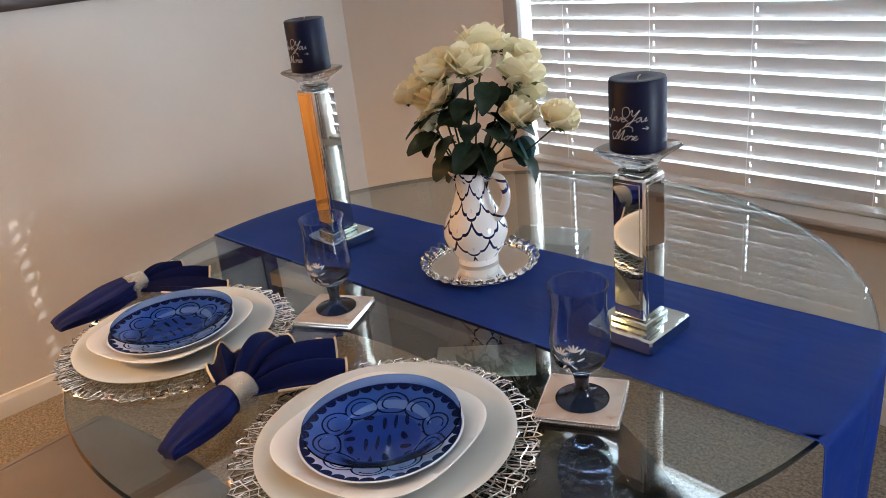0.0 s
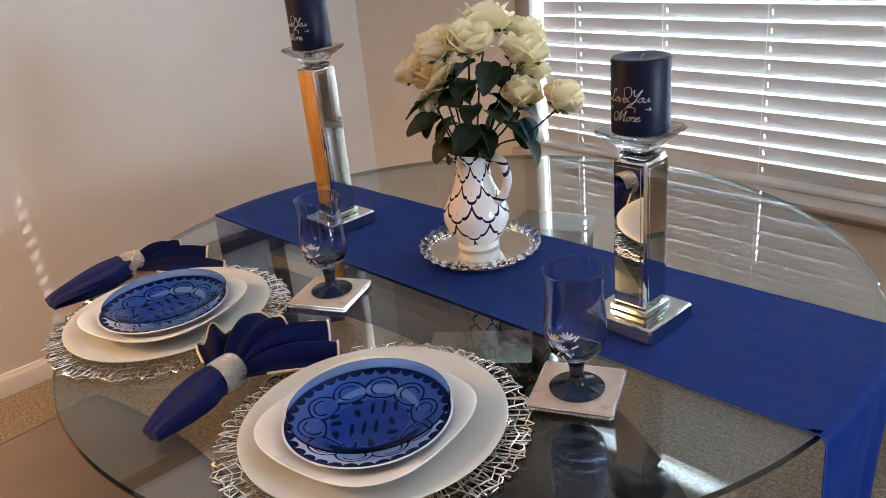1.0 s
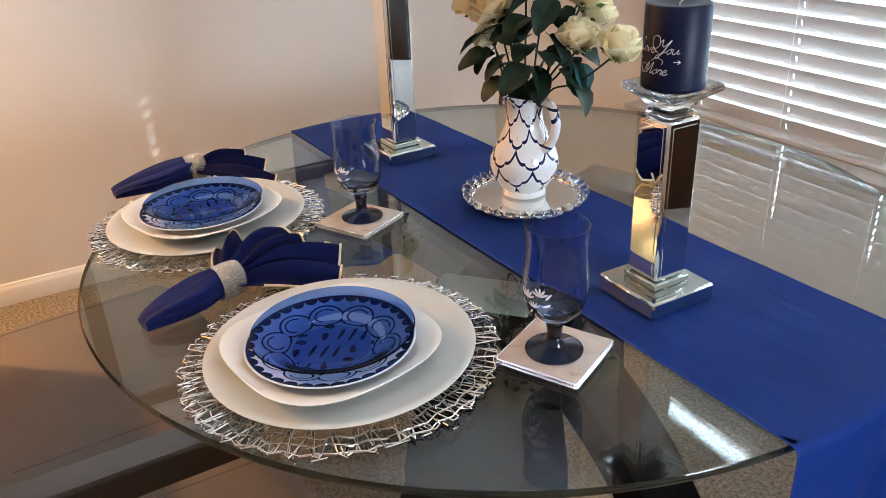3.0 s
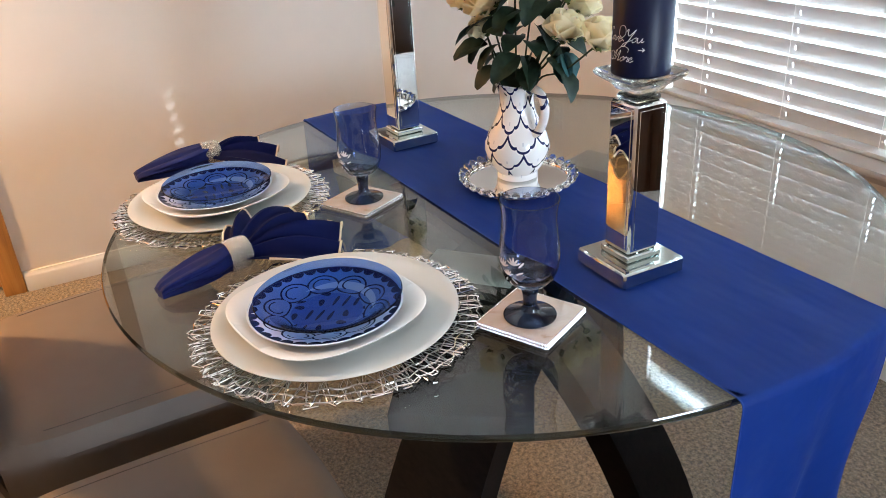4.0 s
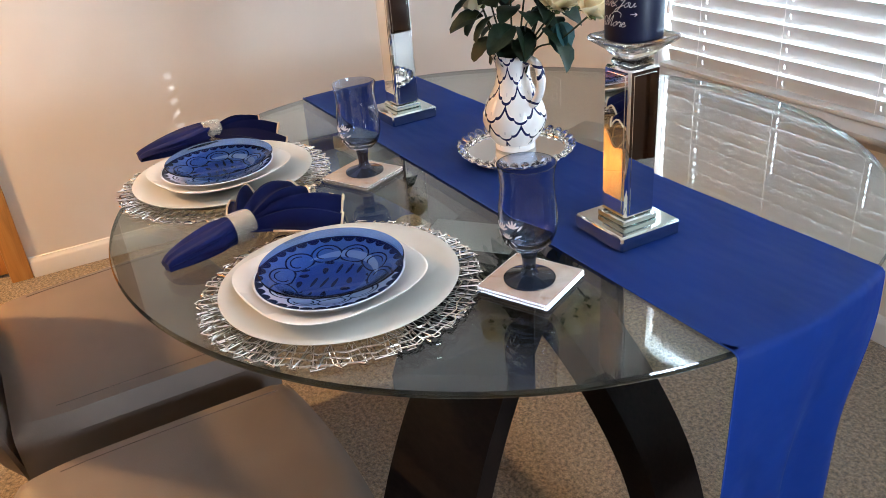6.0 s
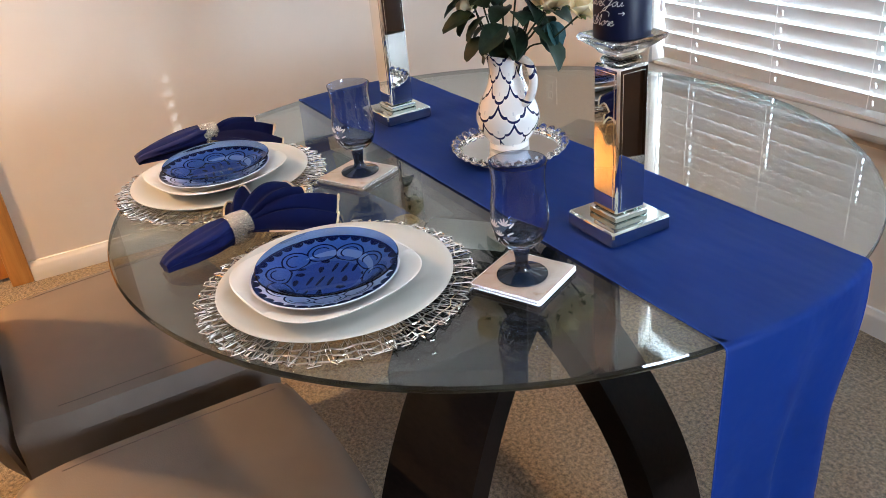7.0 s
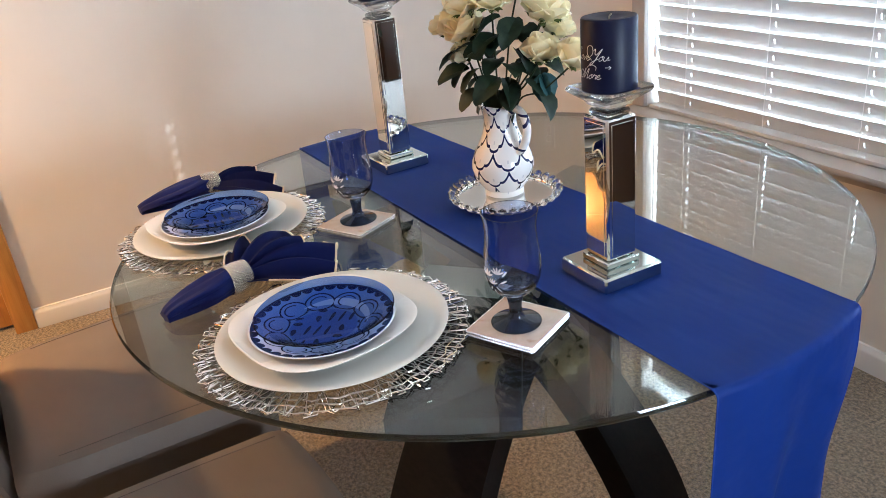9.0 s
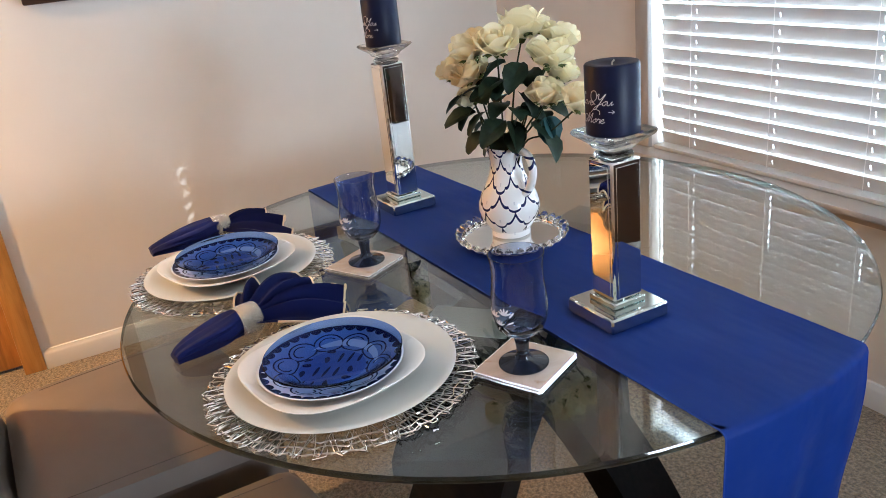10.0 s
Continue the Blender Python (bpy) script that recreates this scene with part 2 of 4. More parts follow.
def make_vase_glaze():
    """White glaze with a navy ogee trellis and tiny sprigs."""
    m = Mat("trellis_glaze", 0.12)
    x, y, z = m.xyz()
    a = m.math("DIVIDE", m.math("ARCTAN2", y, x), 2 * math.pi)
    v = m.math("DIVIDE", m.math("ADD", z, 0.004), 0.0330)
    row = m.math("FLOOR", v)
    u = m.math("ADD", m.math("MULTIPLY", a, 6.0), m.math("MULTIPLY", row, 0.5))
    f = m.math("MULTIPLY", m.math("ABSOLUTE", m.math("SUBTRACT", m.math("FRACT", u), 0.5)), 2.0)
    fv = m.math("FRACT", v)
    # each cup is a round middle lobe (f up to 0.4) and a side lobe that climbs to the joint at f = 1
    q = m.math("MINIMUM", m.math("DIVIDE", f, 0.4), 1.0)
    low = m.math("SUBTRACT", 0.34, m.math("MULTIPLY", m.math("SQRT", m.math("SUBTRACT", 1.0, m.math("MULTIPLY", q, q))), 0.27))
    w = m.math("DIVIDE", m.math("SUBTRACT", f, 0.4), 0.6)
    high = m.math("SUBTRACT", m.math("ADD", 0.34, m.math("MULTIPLY", w, 0.56)), m.math("MULTIPLY", m.math("SINE", m.math("MULTIPLY", w, math.pi)), 0.21))
    side = m.math("GREATER_THAN", f, 0.4)
    curve = m.math("ADD", m.math("MULTIPLY", side, high), m.math("MULTIPLY", m.math("SUBTRACT", 1.0, side), low))
    line = m.math("LESS_THAN", m.math("ABSOLUTE", m.math("SUBTRACT", fv, curve)), m.math("ADD", 0.070, m.math("MULTIPLY", m.math("POWER", f, 3.0), 0.08)))
    sprig = m.math("MULTIPLY", m.math("LESS_THAN", f, 0.055), m.math("MULTIPLY", m.math("GREATER_THAN", fv, 0.42), m.math("LESS_THAN", fv, 0.60)))
    line = m.math("MULTIPLY", line, m.math("GREATER_THAN", z, 0.016))
    c = m.mix(line, (0.83, 0.80, 0.76), (0.010, 0.014, 0.070))
    m.put("Base Color", m.mix(m.math("MULTIPLY", sprig, 0.25), c, (0.05, 0.06, 0.2)))
    return m.m


M_PATTERN = make_pattern_plate()
M_VASE = make_vase_glaze()


def make_petal():
    m = Mat("cream_petal", 0.6)
    m.put("Base Color", m.ramp(m.noise(38, 3), (0.25, (0.93, 0.80, 0.46)), (0.55, (0.95, 0.88, 0.63)), (0.85, (0.95, 0.92, 0.77))))
    glow = m.n.new("ShaderNodeBsdfTranslucent")
    glow.inputs[0].default_value = (0.92, 0.86, 0.62, 1.0)
    mixer = m.n.new("ShaderNodeMixShader")
    mixer.inputs[0].default_value = 0.42
    m.link(m.b.outputs[0], mixer.inputs[1])
    m.link(glow.outputs[0], mixer.inputs[2])
    m.link(mixer.outputs[0], m.n["Material Output"].inputs["Surface"])
    m.bump(m.noise(160, 3, 0.6, (1, 1, 0.2)), 0.15, 0.001)
    return m.m


def make_leaf(name, lo, hi):
    m = Mat(name, 0.5, Specular_IOR_Level=0.25)
    m.put("Base Color", m.ramp(m.noise(60, 3), (0.3, lo), (0.7, hi)))
    m.bump(m.noise(220, 2), 0.25, 0.001)
    return m.m


M_PETAL = make_petal()
M_LEAF = make_leaf("rose_leaf", (0.006, 0.014, 0.008), (0.018, 0.034, 0.016))
M_LEAFBLUE = make_leaf("bluish_leaf", (0.020, 0.060, 0.065), (0.045, 0.105, 0.105))
M_SEPAL = make_leaf("sepal", (0.06, 0.09, 0.025), (0.13, 0.16, 0.05))
M_STEM = make_leaf("stem", (0.012, 0.022, 0.010), (0.030, 0.045, 0.018))


def make_coaster():
    m = Mat("rosy_stone", 0.22)
    f = m.noise(14, 6, 0.65, None, 1.6)
    m.put("Base Color", m.ramp(f, (0.32, (0.34, 0.21, 0.12)), (0.42, (0.50, 0.42, 0.35)), (0.72, (0.57, 0.50, 0.43))))
    return m.m


def make_glitter():
    m = Mat("champagne_glitter", 0.25, 0.9)
    v = m.voronoi(620)
    m.put("Base Color", m.ramp(v.outputs["Distance"], (0.1, (0.97, 0.93, 0.84)), (0.8, (0.62, 0.57, 0.49))))
    m.bump(v.outputs["Distance"], 1.0, 0.004)
    return m.m


M_COASTER = make_coaster()
M_GLITTER = make_glitter()
M_RHINE = make_metal("rhinestone", (0.90, 0.90, 0.92), 0.08)
M_ETCH = painted("white_etching", (0.74, 0.74, 0.78), 0.05, 0.7)
M_OUTLET = painted("outlet_plastic", (0.80, 0.77, 0.72), 0.01, 0.3, 40, 0.02)
M_SLOT = painted("outlet_slot", (0.05, 0.045, 0.04), 0.01, 0.6)
M_FRAME = painted("dark_walnut_frame", (0.045, 0.022, 0.013), 0.2, 0.35)
M_PRINT = painted("grey_green_print", (0.32, 0.31, 0.27), 0.35, 0.25, 30, 0.05)
M_CORD = painted("blind_cord", (0.85, 0.83, 0.80), 0.03, 0.8)
M_GROUND = painted("pale_ground", (0.34, 0.34, 0.30), 0.25, 0.9, 8, 0.3)


# ---- mesh helpers ----


def mesh(bm, name, smooth=True):
    data = bpy.data.meshes.new(name)
    bmesh.ops.recalc_face_normals(bm, faces=bm.faces)
    bm.to_mesh(data)
    bm.free()
    if smooth:
        data.polygons.foreach_set("use_smooth", [True] * len(data.polygons))
        data.set_sharp_from_angle(angle=radians(38))
    return data


def part(name, bm, material, parent=None, label="", smooth=True):
    data = mesh(bm, name, smooth)
    data.materials.append(material)
    ob = new(name, data)
    if parent:
        ob.parent = parent
    if label:
        ob["label"] = label
    return ob


def thing(name, m, label, category, group="", kind=""):
    ob = new(name)
    ob.empty_display_size = 0.05
    ob.matrix_basis = m
    return tagged(ob, label, category, group, kind)


def box(bm, lo, hi, bevel=0.0, seg=2):
    m = Matrix.Translation([(a + b) / 2 for a, b in zip(lo, hi)]) @ Matrix.Diagonal([abs(b - a) for a, b in zip(lo, hi)] + [1])
    made = bmesh.ops.create_cube(bm, size=1.0, matrix=m)
    if bevel:
        edges = list({e for v in made["verts"] for e in v.link_edges})
        bmesh.ops.bevel(bm, geom=edges, offset=bevel, segments=seg, affect="EDGES", profile=0.5)
    return bm


def boxed(lo, hi, bevel=0.0, seg=2):
    return box(bmesh.new(), lo, hi, bevel, seg)


def lathe(profile, steps=64, warp=None, bm=None):
    """A turned shape from (radius, height) pairs; ends at radius 0 close it. warp(angle, r, z) shifts a ring's points."""
    bm = bm or bmesh.new()
    rings = []
    for r, z in profile:
        if r < 1e-6:
            rings.append([bm.verts.new((0, 0, z))])
            continue
        ring = []
        for i in range(steps):
            a = 2 * math.pi * i / steps
            rr, zz = warp(a, r, z) if warp else (r, z)
            ring.append(bm.verts.new((rr * math.cos(a), rr * math.sin(a), zz)))
        rings.append(ring)
    for p, q in zip(rings, rings[1:]):
        if len(p) == 1 and len(q) == 1:
            continue
        for i in range(steps):
            j = (i + 1) % steps
            if len(p) == 1:
                bm.faces.new((p[0], q[j], q[i]))
            elif len(q) == 1:
                bm.faces.new((p[i], p[j], q[0]))
            else:
                bm.faces.new((p[i], p[j], q[j], q[i]))
    return bm


def smooth_line(points, n):
    """Catmull-Rom through the points, n steps a span."""
    pts = [Vector(p) for p in points]
    pts = [2 * pts[0] - pts[1], *pts, 2 * pts[-1] - pts[-2]]
    out = []
    for i in range(1, len(pts) - 2):
        a, b, c, d = pts[i - 1:i + 3]
        for k in range(n):
            t = k / n
            out.append(0.5 * (2 * b + (c - a) * t + (2 * a - 5 * b + 4 * c - d) * t * t + (3 * b - a - 3 * c + d) * t ** 3))
    out.append(pts[-2])
    return out


def tube(bm, points, radius, sides=6, closed=False):
    """A round tube along points; radius is a number or one for each point."""
    pts = [Vector(p) for p in points]
    n = len(pts)
    rad = radius if isinstance(radius, (list, tuple)) else [radius] * n
    rings, up = [], None
    for i, p in enumerate(pts):
        d = (pts[(i + 1) % n] - pts[i - 1]) if closed else (pts[min(i + 1, n - 1)] - pts[max(i - 1, 0)])
        d.normalize()
        if up is None:
            up = d.orthogonal().normalized()
        up = (up - d * up.dot(d)).normalized()
        side = d.cross(up)
        rings.append([bm.verts.new(p + rad[i] * (math.cos(2 * math.pi * k / sides) * up + math.sin(2 * math.pi * k / sides) * side)) for k in range(sides)])
    pairs = list(zip(rings, rings[1:])) + ([(rings[-1], rings[0])] if closed else [])
    for p, q in pairs:
        for k in range(sides):
            bm.faces.new((p[k], p[(k + 1) % sides], q[(k + 1) % sides], q[k]))
    if not closed:
        bm.faces.new(rings[0][::-1])
        bm.faces.new(rings[-1])
    return bm


def sheet(bm, grid, thick=0.0):
    """Quads over a grid of points (rows of equal length); thick gives it a back."""
    vs = [[bm.verts.new(p) for p in row] for row in grid]
    faces = []
    for a, b in zip(vs, vs[1:]):
        for i in range(len(a) - 1):
            faces.append(bm.faces.new((a[i], a[i + 1], b[i + 1], b[i])))
    if thick:
        bmesh.ops.solidify(bm, geom=faces, thickness=thick)
    return bm


# ---- the room ----
WEST, NORTH, EAST, SOUTH, HIGH = -2.53, 2.20, 2.10, -4.60, 2.55
T = 0.76  # table top
WIN = (-1.575, 0.27, 0.575, 2.13)  # window opening: x from, x to, z from, z to

part_floor = part("floor", boxed((WEST - 0.15, SOUTH - 0.15, -0.10), (EAST + 0.15, NORTH + 0.15, 0.0)), M_CARPET, None, "", False)
tagged(part_floor, "beige cut-pile carpet with speckled tone", "floor", "", "structure")
ceil = part("ceiling", boxed((WEST - 0.15, SOUTH - 0.15, HIGH), (EAST + 0.15, NORTH + 0.15, HIGH + 0.1)), M_CEIL, None, "", False)
tagged(ceil, "plain white painted ceiling", "ceiling", "", "structure")


def wall(name, axis, at, lo, hi, out, hole, label):
    """A wall 0.15 m thick on the plane axis = at, from lo to hi, with one opening (from, to, z from, z to) or None."""
    bm = bmesh.new()
    spans = [(lo, hi, 0.0, HIGH)]
    if hole:
        a, b, c, d = hole
        spans = [(lo, a, 0.0, HIGH), (b, hi, 0.0, HIGH), (a, b, 0.0, c), (a, b, d, HIGH)]
    for a, b, c, d in spans:
        if b - a < 0.001 or d - c < 0.001:
            continue
        if axis == "x":
            box(bm, (min(at, at + out), a, c), (max(at, at + out), b, d))
        else:
            box(bm, (a, min(at, at + out), c), (b, max(at, at + out), d))
    return tagged(part(name, bm, M_WALL, None, "", False), label, "wall", "", "structure")


DOOR = (-0.86, 0.09, 0.0, 2.06)
wall("wall_west", "x", WEST, SOUTH, NORTH, -0.15, DOOR, "warm beige painted wall with soft daylight")
wall("wall_north", "y", NORTH, WEST - 0.15, EAST + 0.15, 0.15, WIN, "beige painted wall around the blind-covered window")
wall("wall_east", "x", EAST, SOUTH, NORTH, 0.15, (1.17, 1.79, 1.04, 1.58), "beige painted wall with a window opening")
wall("wall_south", "y", SOUTH, WEST - 0.15, EAST + 0.15, -0.15, None, "plain beige painted wall")


def baseboard(name, a, b, inward):
    """A moulded board from a to b along the wall's foot."""
    bm = bmesh.new()
    a, b, inward = Vector(a), Vector(b), Vector(inward)
    prof = [(0.0, 0.0), (0.014, 0.0), (0.014, 0.055), (0.011, 0.062), (0.008, 0.066), (0.006, 0.074), (0.0, 0.076)]
    rows = [[p + inward * d + Vector((0, 0, z)) for d, z in prof] for p in (a, b)]
    va, vb = [[bm.verts.new(p) for p in row] for row in rows]
    for i in range(len(prof) - 1):
        bm.faces.new((va[i], va[i + 1], vb[i + 1], vb[i]))
    bm.faces.new(va)
    bm.faces.new(vb[::-1])
    return tagged(part(name, bm, M_TRIM), "white painted moulded baseboard", "baseboard", "", "structure")


baseboard("baseboard", (WEST, 0.165, 0), (WEST, NORTH, 0), (1, 0, 0))
baseboard("baseboard", (WEST + 0.014, NORTH, 0), (EAST, NORTH, 0), (0, -1, 0))

# the door in the west wall
door = thing("door_1", pose(WEST, 0, 0), "closed honey oak door lit by warm lamp light", "door", "", "structure")
bm = boxed((-0.10, DOOR[0] + 0.004, 0.012), (-0.055, DOOR[1] - 0.004, DOOR[3] - 0.004), 0.002)
part("door_leaf", bm, M_OAK, door)
for z0, z1 in ((0.15, 0.95), (1.08, 1.92)):
    for y0, y1 in ((DOOR[0] + 0.12, -0.43), (-0.34, DOOR[1] - 0.12)):
        part("door_panel", boxed((-0.060, y0, z0), (-0.046, y1, z1), 0.008), M_OAK, door)
for y0, y1, z0, z1 in ((DOOR[1], DOOR[1] + 0.072, 0.0, DOOR[3] + 0.072), (DOOR[0] - 0.072, DOOR[0], 0.0, DOOR[3] + 0.072), (DOOR[0], DOOR[1], DOOR[3], DOOR[3] + 0.072)):
    part("casing", boxed((-0.02, y0, z0), (0.016, y1, z1), 0.005), M_OAK, door)
knob = part("door_knob", lathe([(0, 0), (0.026, 0.0), (0.026, 0.006), (0.010, 0.012), (0.010, 0.03), (0.024, 0.04), (0.028, 0.052), (0.02, 0.064), (0, 0.067)], 24), M_BRUSHED, door)
knob.matrix_basis = pose(-0.055, DOOR[1] - 0.07, 0.98, 0, 90, 0)

# the window
x0, x1, z0, z1 = WIN
win = thing("window_1", pose(0, NORTH, 0), "white framed window behind a half-closed blind", "window", "", "structure")
for lo, hi in (((x0 - 0.062, -0.016, z0 + 0.0005), (x0, 0.004, z1 + 0.062)), ((x1, -0.016, z0 + 0.0005), (x1 + 0.062, 0.004, z1 + 0.062)), ((x0, -0.016, z1), (x1, 0.004, z1 + 0.062))):
    part("window_casing", boxed(lo, hi, 0.005), M_CASING, win)
part("window_sill", boxed((x0 - 0.062, -0.075, z0 - 0.020), (x1 + 0.062, 0.14, z0), 0.006), M_CASING, win)
part("window_apron", boxed((x0, -0.010, z0 - 0.060), (x1, 0.002, z0 - 0.0205), 0.003), M_CASING, win)
for lo, hi in (((x0, 0.10, z0), (x0 + 0.04, 0.14, z1)), ((x1 - 0.04, 0.10, z0), (x1, 0.14, z1)), ((x0 + 0.04, 0.10, z0), (x1 - 0.04, 0.14, z0 + 0.045)), ((x0 + 0.04, 0.10, z1 - 0.045), (x1 - 0.04, 0.14, z1)), ((x0 + 0.04, 0.10, 1.33), (x1 - 0.04, 0.14, 1.37))):
    part("window_frame", boxed(lo, hi, 0.003), M_TRIM, win)
for a, b in ((z0 + 0.045, 1.33), (1.37, z1 - 0.045)):
    pane = part("pane", boxed((x0 + 0.04, 0.117, a), (x1 - 0.04, 0.121, b)), M_SHEET, win, "clear glass pane", False)
    pane.visible_shadow = False

# the window in the east wall
win2 = thing("window_2", pose(EAST, 0, 0), "white framed window letting in soft daylight", "window", "", "structure")
for lo, hi in (((0.06, 1.17, 1.04), (0.09, 1.195, 1.58)), ((0.06, 1.765, 1.04), (0.09, 1.79, 1.58)), ((0.06, 1.195, 1.04), (0.09, 1.765, 1.065)), ((0.06, 1.195, 1.555), (0.09, 1.765, 1.58))):
    part("window_frame", boxed(lo, hi, 0.003), M_TRIM, win2)

# the blind: each slat has route holes where the ladders run
blind = thing("window_blind", pose(0, NORTH + 0.035, 0), "white two-inch slat blind tilted half closed, daylight between slats", "blind")
BX0, BX1, PITCH, WIDE = x0 + 0.012, x1 - 0.012, 0.0462, 0.0430
LADDERS = (-1.414, -1.105, -0.80, -0.47, -0.14, 0.13)


def slat_mesh(holes):
    bm = bmesh.new()
    tilt = radians(77.5)
    xs = [BX0]
    for lx, half_hole in holes:
        xs += [lx - half_hole, lx + half_hole]
    xs.append(BX1)
    cuts = [-0.5, -0.25, -0.16, 0.16, 0.25, 0.5]

    def place(x, u, h):
        w = u * WIDE
        bow = 0.0022 * (1 - (2 * u) ** 2) + h
        # the room side stands higher than the outer side
        return (x, w * math.cos(tilt) - bow * math.sin(-tilt), -w * math.sin(tilt) + bow * math.cos(tilt))

    def slab(xa, xb, ua, ub):
        v = [bm.verts.new(place(x, u, h)) for h in (0, 0.0026) for x in (xa, xb) for u in (ua, ub)]
        for q in ((0, 1, 3, 2), (4, 6, 7, 5), (0, 2, 6, 4), (1, 5, 7, 3), (0, 4, 5, 1), (2, 3, 7, 6)):
            bm.faces.new([v[i] for i in q])

    for i in range(len(xs) - 1):
        hole = i % 2 == 1
        for ua, ub in zip(cuts, cuts[1:]):
            if not (hole and ua == -0.16):
                slab(xs[i], xs[i + 1], ua, ub)
    bmesh.ops.remove_doubles(bm, verts=bm.verts, dist=0.00005)
    data = mesh(bm, "slat", False)
    data.materials.append(M_SLAT)
    return data


SLAT, SLAT_ROUTED, SLAT_LOW = slat_mesh(((LADDERS[0], 0.001),)), slat_mesh(((LADDERS[0], 0.006),)), slat_mesh([(lx, 0.0022) for lx in LADDERS])
count = int((z1 - 0.06 - (z0 + 0.045)) / PITCH)
for i in range(count):
    up = z0 + 0.032 + i * PITCH
    slat = new("slat", SLAT_LOW if up < 1.18 else SLAT_ROUTED if up < 1.68 else SLAT)
    slat.parent = blind
    slat.location = (0, 0, up)
part("bottom_rail", boxed((BX0, -0.040, z0 + 0.0005), (BX1, 0.012, z0 + 0.014), 0.004), M_SLAT, blind)
part("head_rail", boxed((BX0, -0.03, z1 - 0.055), (BX1, 0.03, z1 - 0.003), 0.003), M_SLAT, blind)
for lx in LADDERS:
    bm = bmesh.new()
    for dy in (-0.0215, 0.0215):
        tube(bm, [(lx, dy, z0 + 0.02), (lx, dy, z1 - 0.05)], 0.0009, 5)
    part("ladder_cord", bm, M_CORD, blind)
wand = part("tilt_wand", tube(bmesh.new(), [(-1.525, -0.045, 0.75), (-1.525, -0.045, 1.4), (-1.523, -0.035, z1 - 0.05)], 0.004, 8), M_CRYSTAL, blind)
part("wand_tip", lathe([(0, 0.755), (0.006, 0.752), (0.0075, 0.762), (0.0065, 0.785), (0.004, 0.79), (0, 0.79)], 12), M_CORD, blind).location = (-1.525, -0.045, 0)

# the wall outlet
out = thing("wall_outlet", pose(-2.155, NORTH, 0.357), "white plastic duplex outlet plate on the wall", "outlet")
part("cover_plate", boxed((-0.036, -0.006, -0.057), (0.036, 0, 0.057), 0.003), M_OUTLET, out)
for dz in (-0.02, 0.02):
    face = part("socket", boxed((-0.016, -0.008, dz - 0.014), (0.016, -0.005, dz + 0.014), 0.004), M_OUTLET, out)
    for dx in (-0.006, 0.006):
        part("slot", boxed((dx - 0.001, -0.0086, dz - 0.004), (dx + 0.001, -0.0078, dz + 0.005)), M_SLOT, face, "", False)

# the framed picture
pic = thing("picture_frame", pose(WEST, 1.05, 1.25), "dark walnut picture frame hung on the beige wall", "picture")
for lo, hi in (((0.002, -0.62, 0.0), (0.028, 0.62, 0.06)), ((0.002, -0.62, 0.78), (0.028, 0.62, 0.84)), ((0.002, -0.62, 0.06), (0.028, -0.56, 0.78)), ((0.002, 0.56, 0.06), (0.028, 0.62, 0.78))):
    part("frame_rail", boxed(lo, hi, 0.006), M_FRAME, pic)
part("print", boxed((0.002, -0.56, 0.06), (0.012, 0.56, 0.78)), M_PRINT, pic, "muted grey-green print", False)

# the hall ceiling light
hall = thing("ceiling_light", pose(-2.02, -1.10, HIGH), "unseen lit ceiling light with an added brushed metal shade", "ceiling light")
part("canopy", lathe([(0, 0), (0.07, 0), (0.07, -0.012), (0.02, -0.03), (0.012, -0.17), (0, -0.17)], 32), M_BRUSHED, hall)
# opaque cone added to keep the bulb's light off the window wall
part("cutoff_shade", lathe([(0.014, -0.16), (0.05, -0.17), (0.11, -0.22), (0.165, -0.376), (0.162, -0.377), (0.106, -0.223), (0.048, -0.174), (0.014, -0.164), (0.014, -0.16)], 40), M_BRUSHED, hall, "unseen opaque metal shade, added to cut off the bulb's higher rays")

side = thing("sideboard", pose(0.92, NORTH - 0.16, 0), "dark cherry wood sideboard on legs against the window wall", "sideboard")
part("body", boxed((-0.46, -0.12, 0.27), (0.46, 0.14, 0.92), 0.004), M_FRAME, side)
part("top_board", boxed((-0.48, -0.14, 0.92), (0.48, 0.145, 0.95), 0.006), M_FRAME, side)
for dx in (-0.225, 0.225):
    dr = part("cabinet_door", boxed((dx - 0.21, -0.138, 0.31), (dx + 0.21, -0.1205, 0.88), 0.004), M_FRAME, side)
    part("handle", lathe([(0, 0), (0.006, 0), (0.006, 0.012), (0.012, 0.018), (0, 0.026)], 12), M_BRUSHED, dr).matrix_basis = pose(dx * 0.2, -0.138, 0.60, 90, 0, 0)
for dx, dy in ((-0.42, -0.08), (0.42, -0.08), (-0.42, 0.10), (0.42, 0.10)):
    part("leg", boxed((dx - 0.02, dy - 0.02, 0), (dx + 0.02, dy + 0.02, 0.27), 0.004), M_FRAME, side)

# unseen board, added to keep direct sun out of the east window
eave = part("eave", boxed((EAST + 0.149, 0.6, 1.70), (EAST + 1.0, 3.4, 1.78), 0.01), M_TRIM, None, "", False)
tagged(eave, "unseen white board outside the east window, added to block the sun", "eave", "", "structure")

ground = part("ground", boxed((-60, NORTH + 0.2, -0.5), (60, 80, -0.4)), M_GROUND, None, "", False)
tagged(ground, "pale ground outside the window", "ground", "", "structure")

def make_daylight():
    m = Mat("bright_overcast_distance", 1.0)
    m.put("Base Color", (0.8, 0.8, 0.8))
    m.put("Emission Color", (0.93, 0.97, 1.0))
    m.put("Emission Strength", 1.6)
    return m.m


far = part("backdrop", boxed((-6.0, 3.40, -0.4), (5.0, 3.45, 1.92)), make_daylight(), None, "", False)
tagged(far, "plain bright daylight distance outside the window", "backdrop", "", "structure")

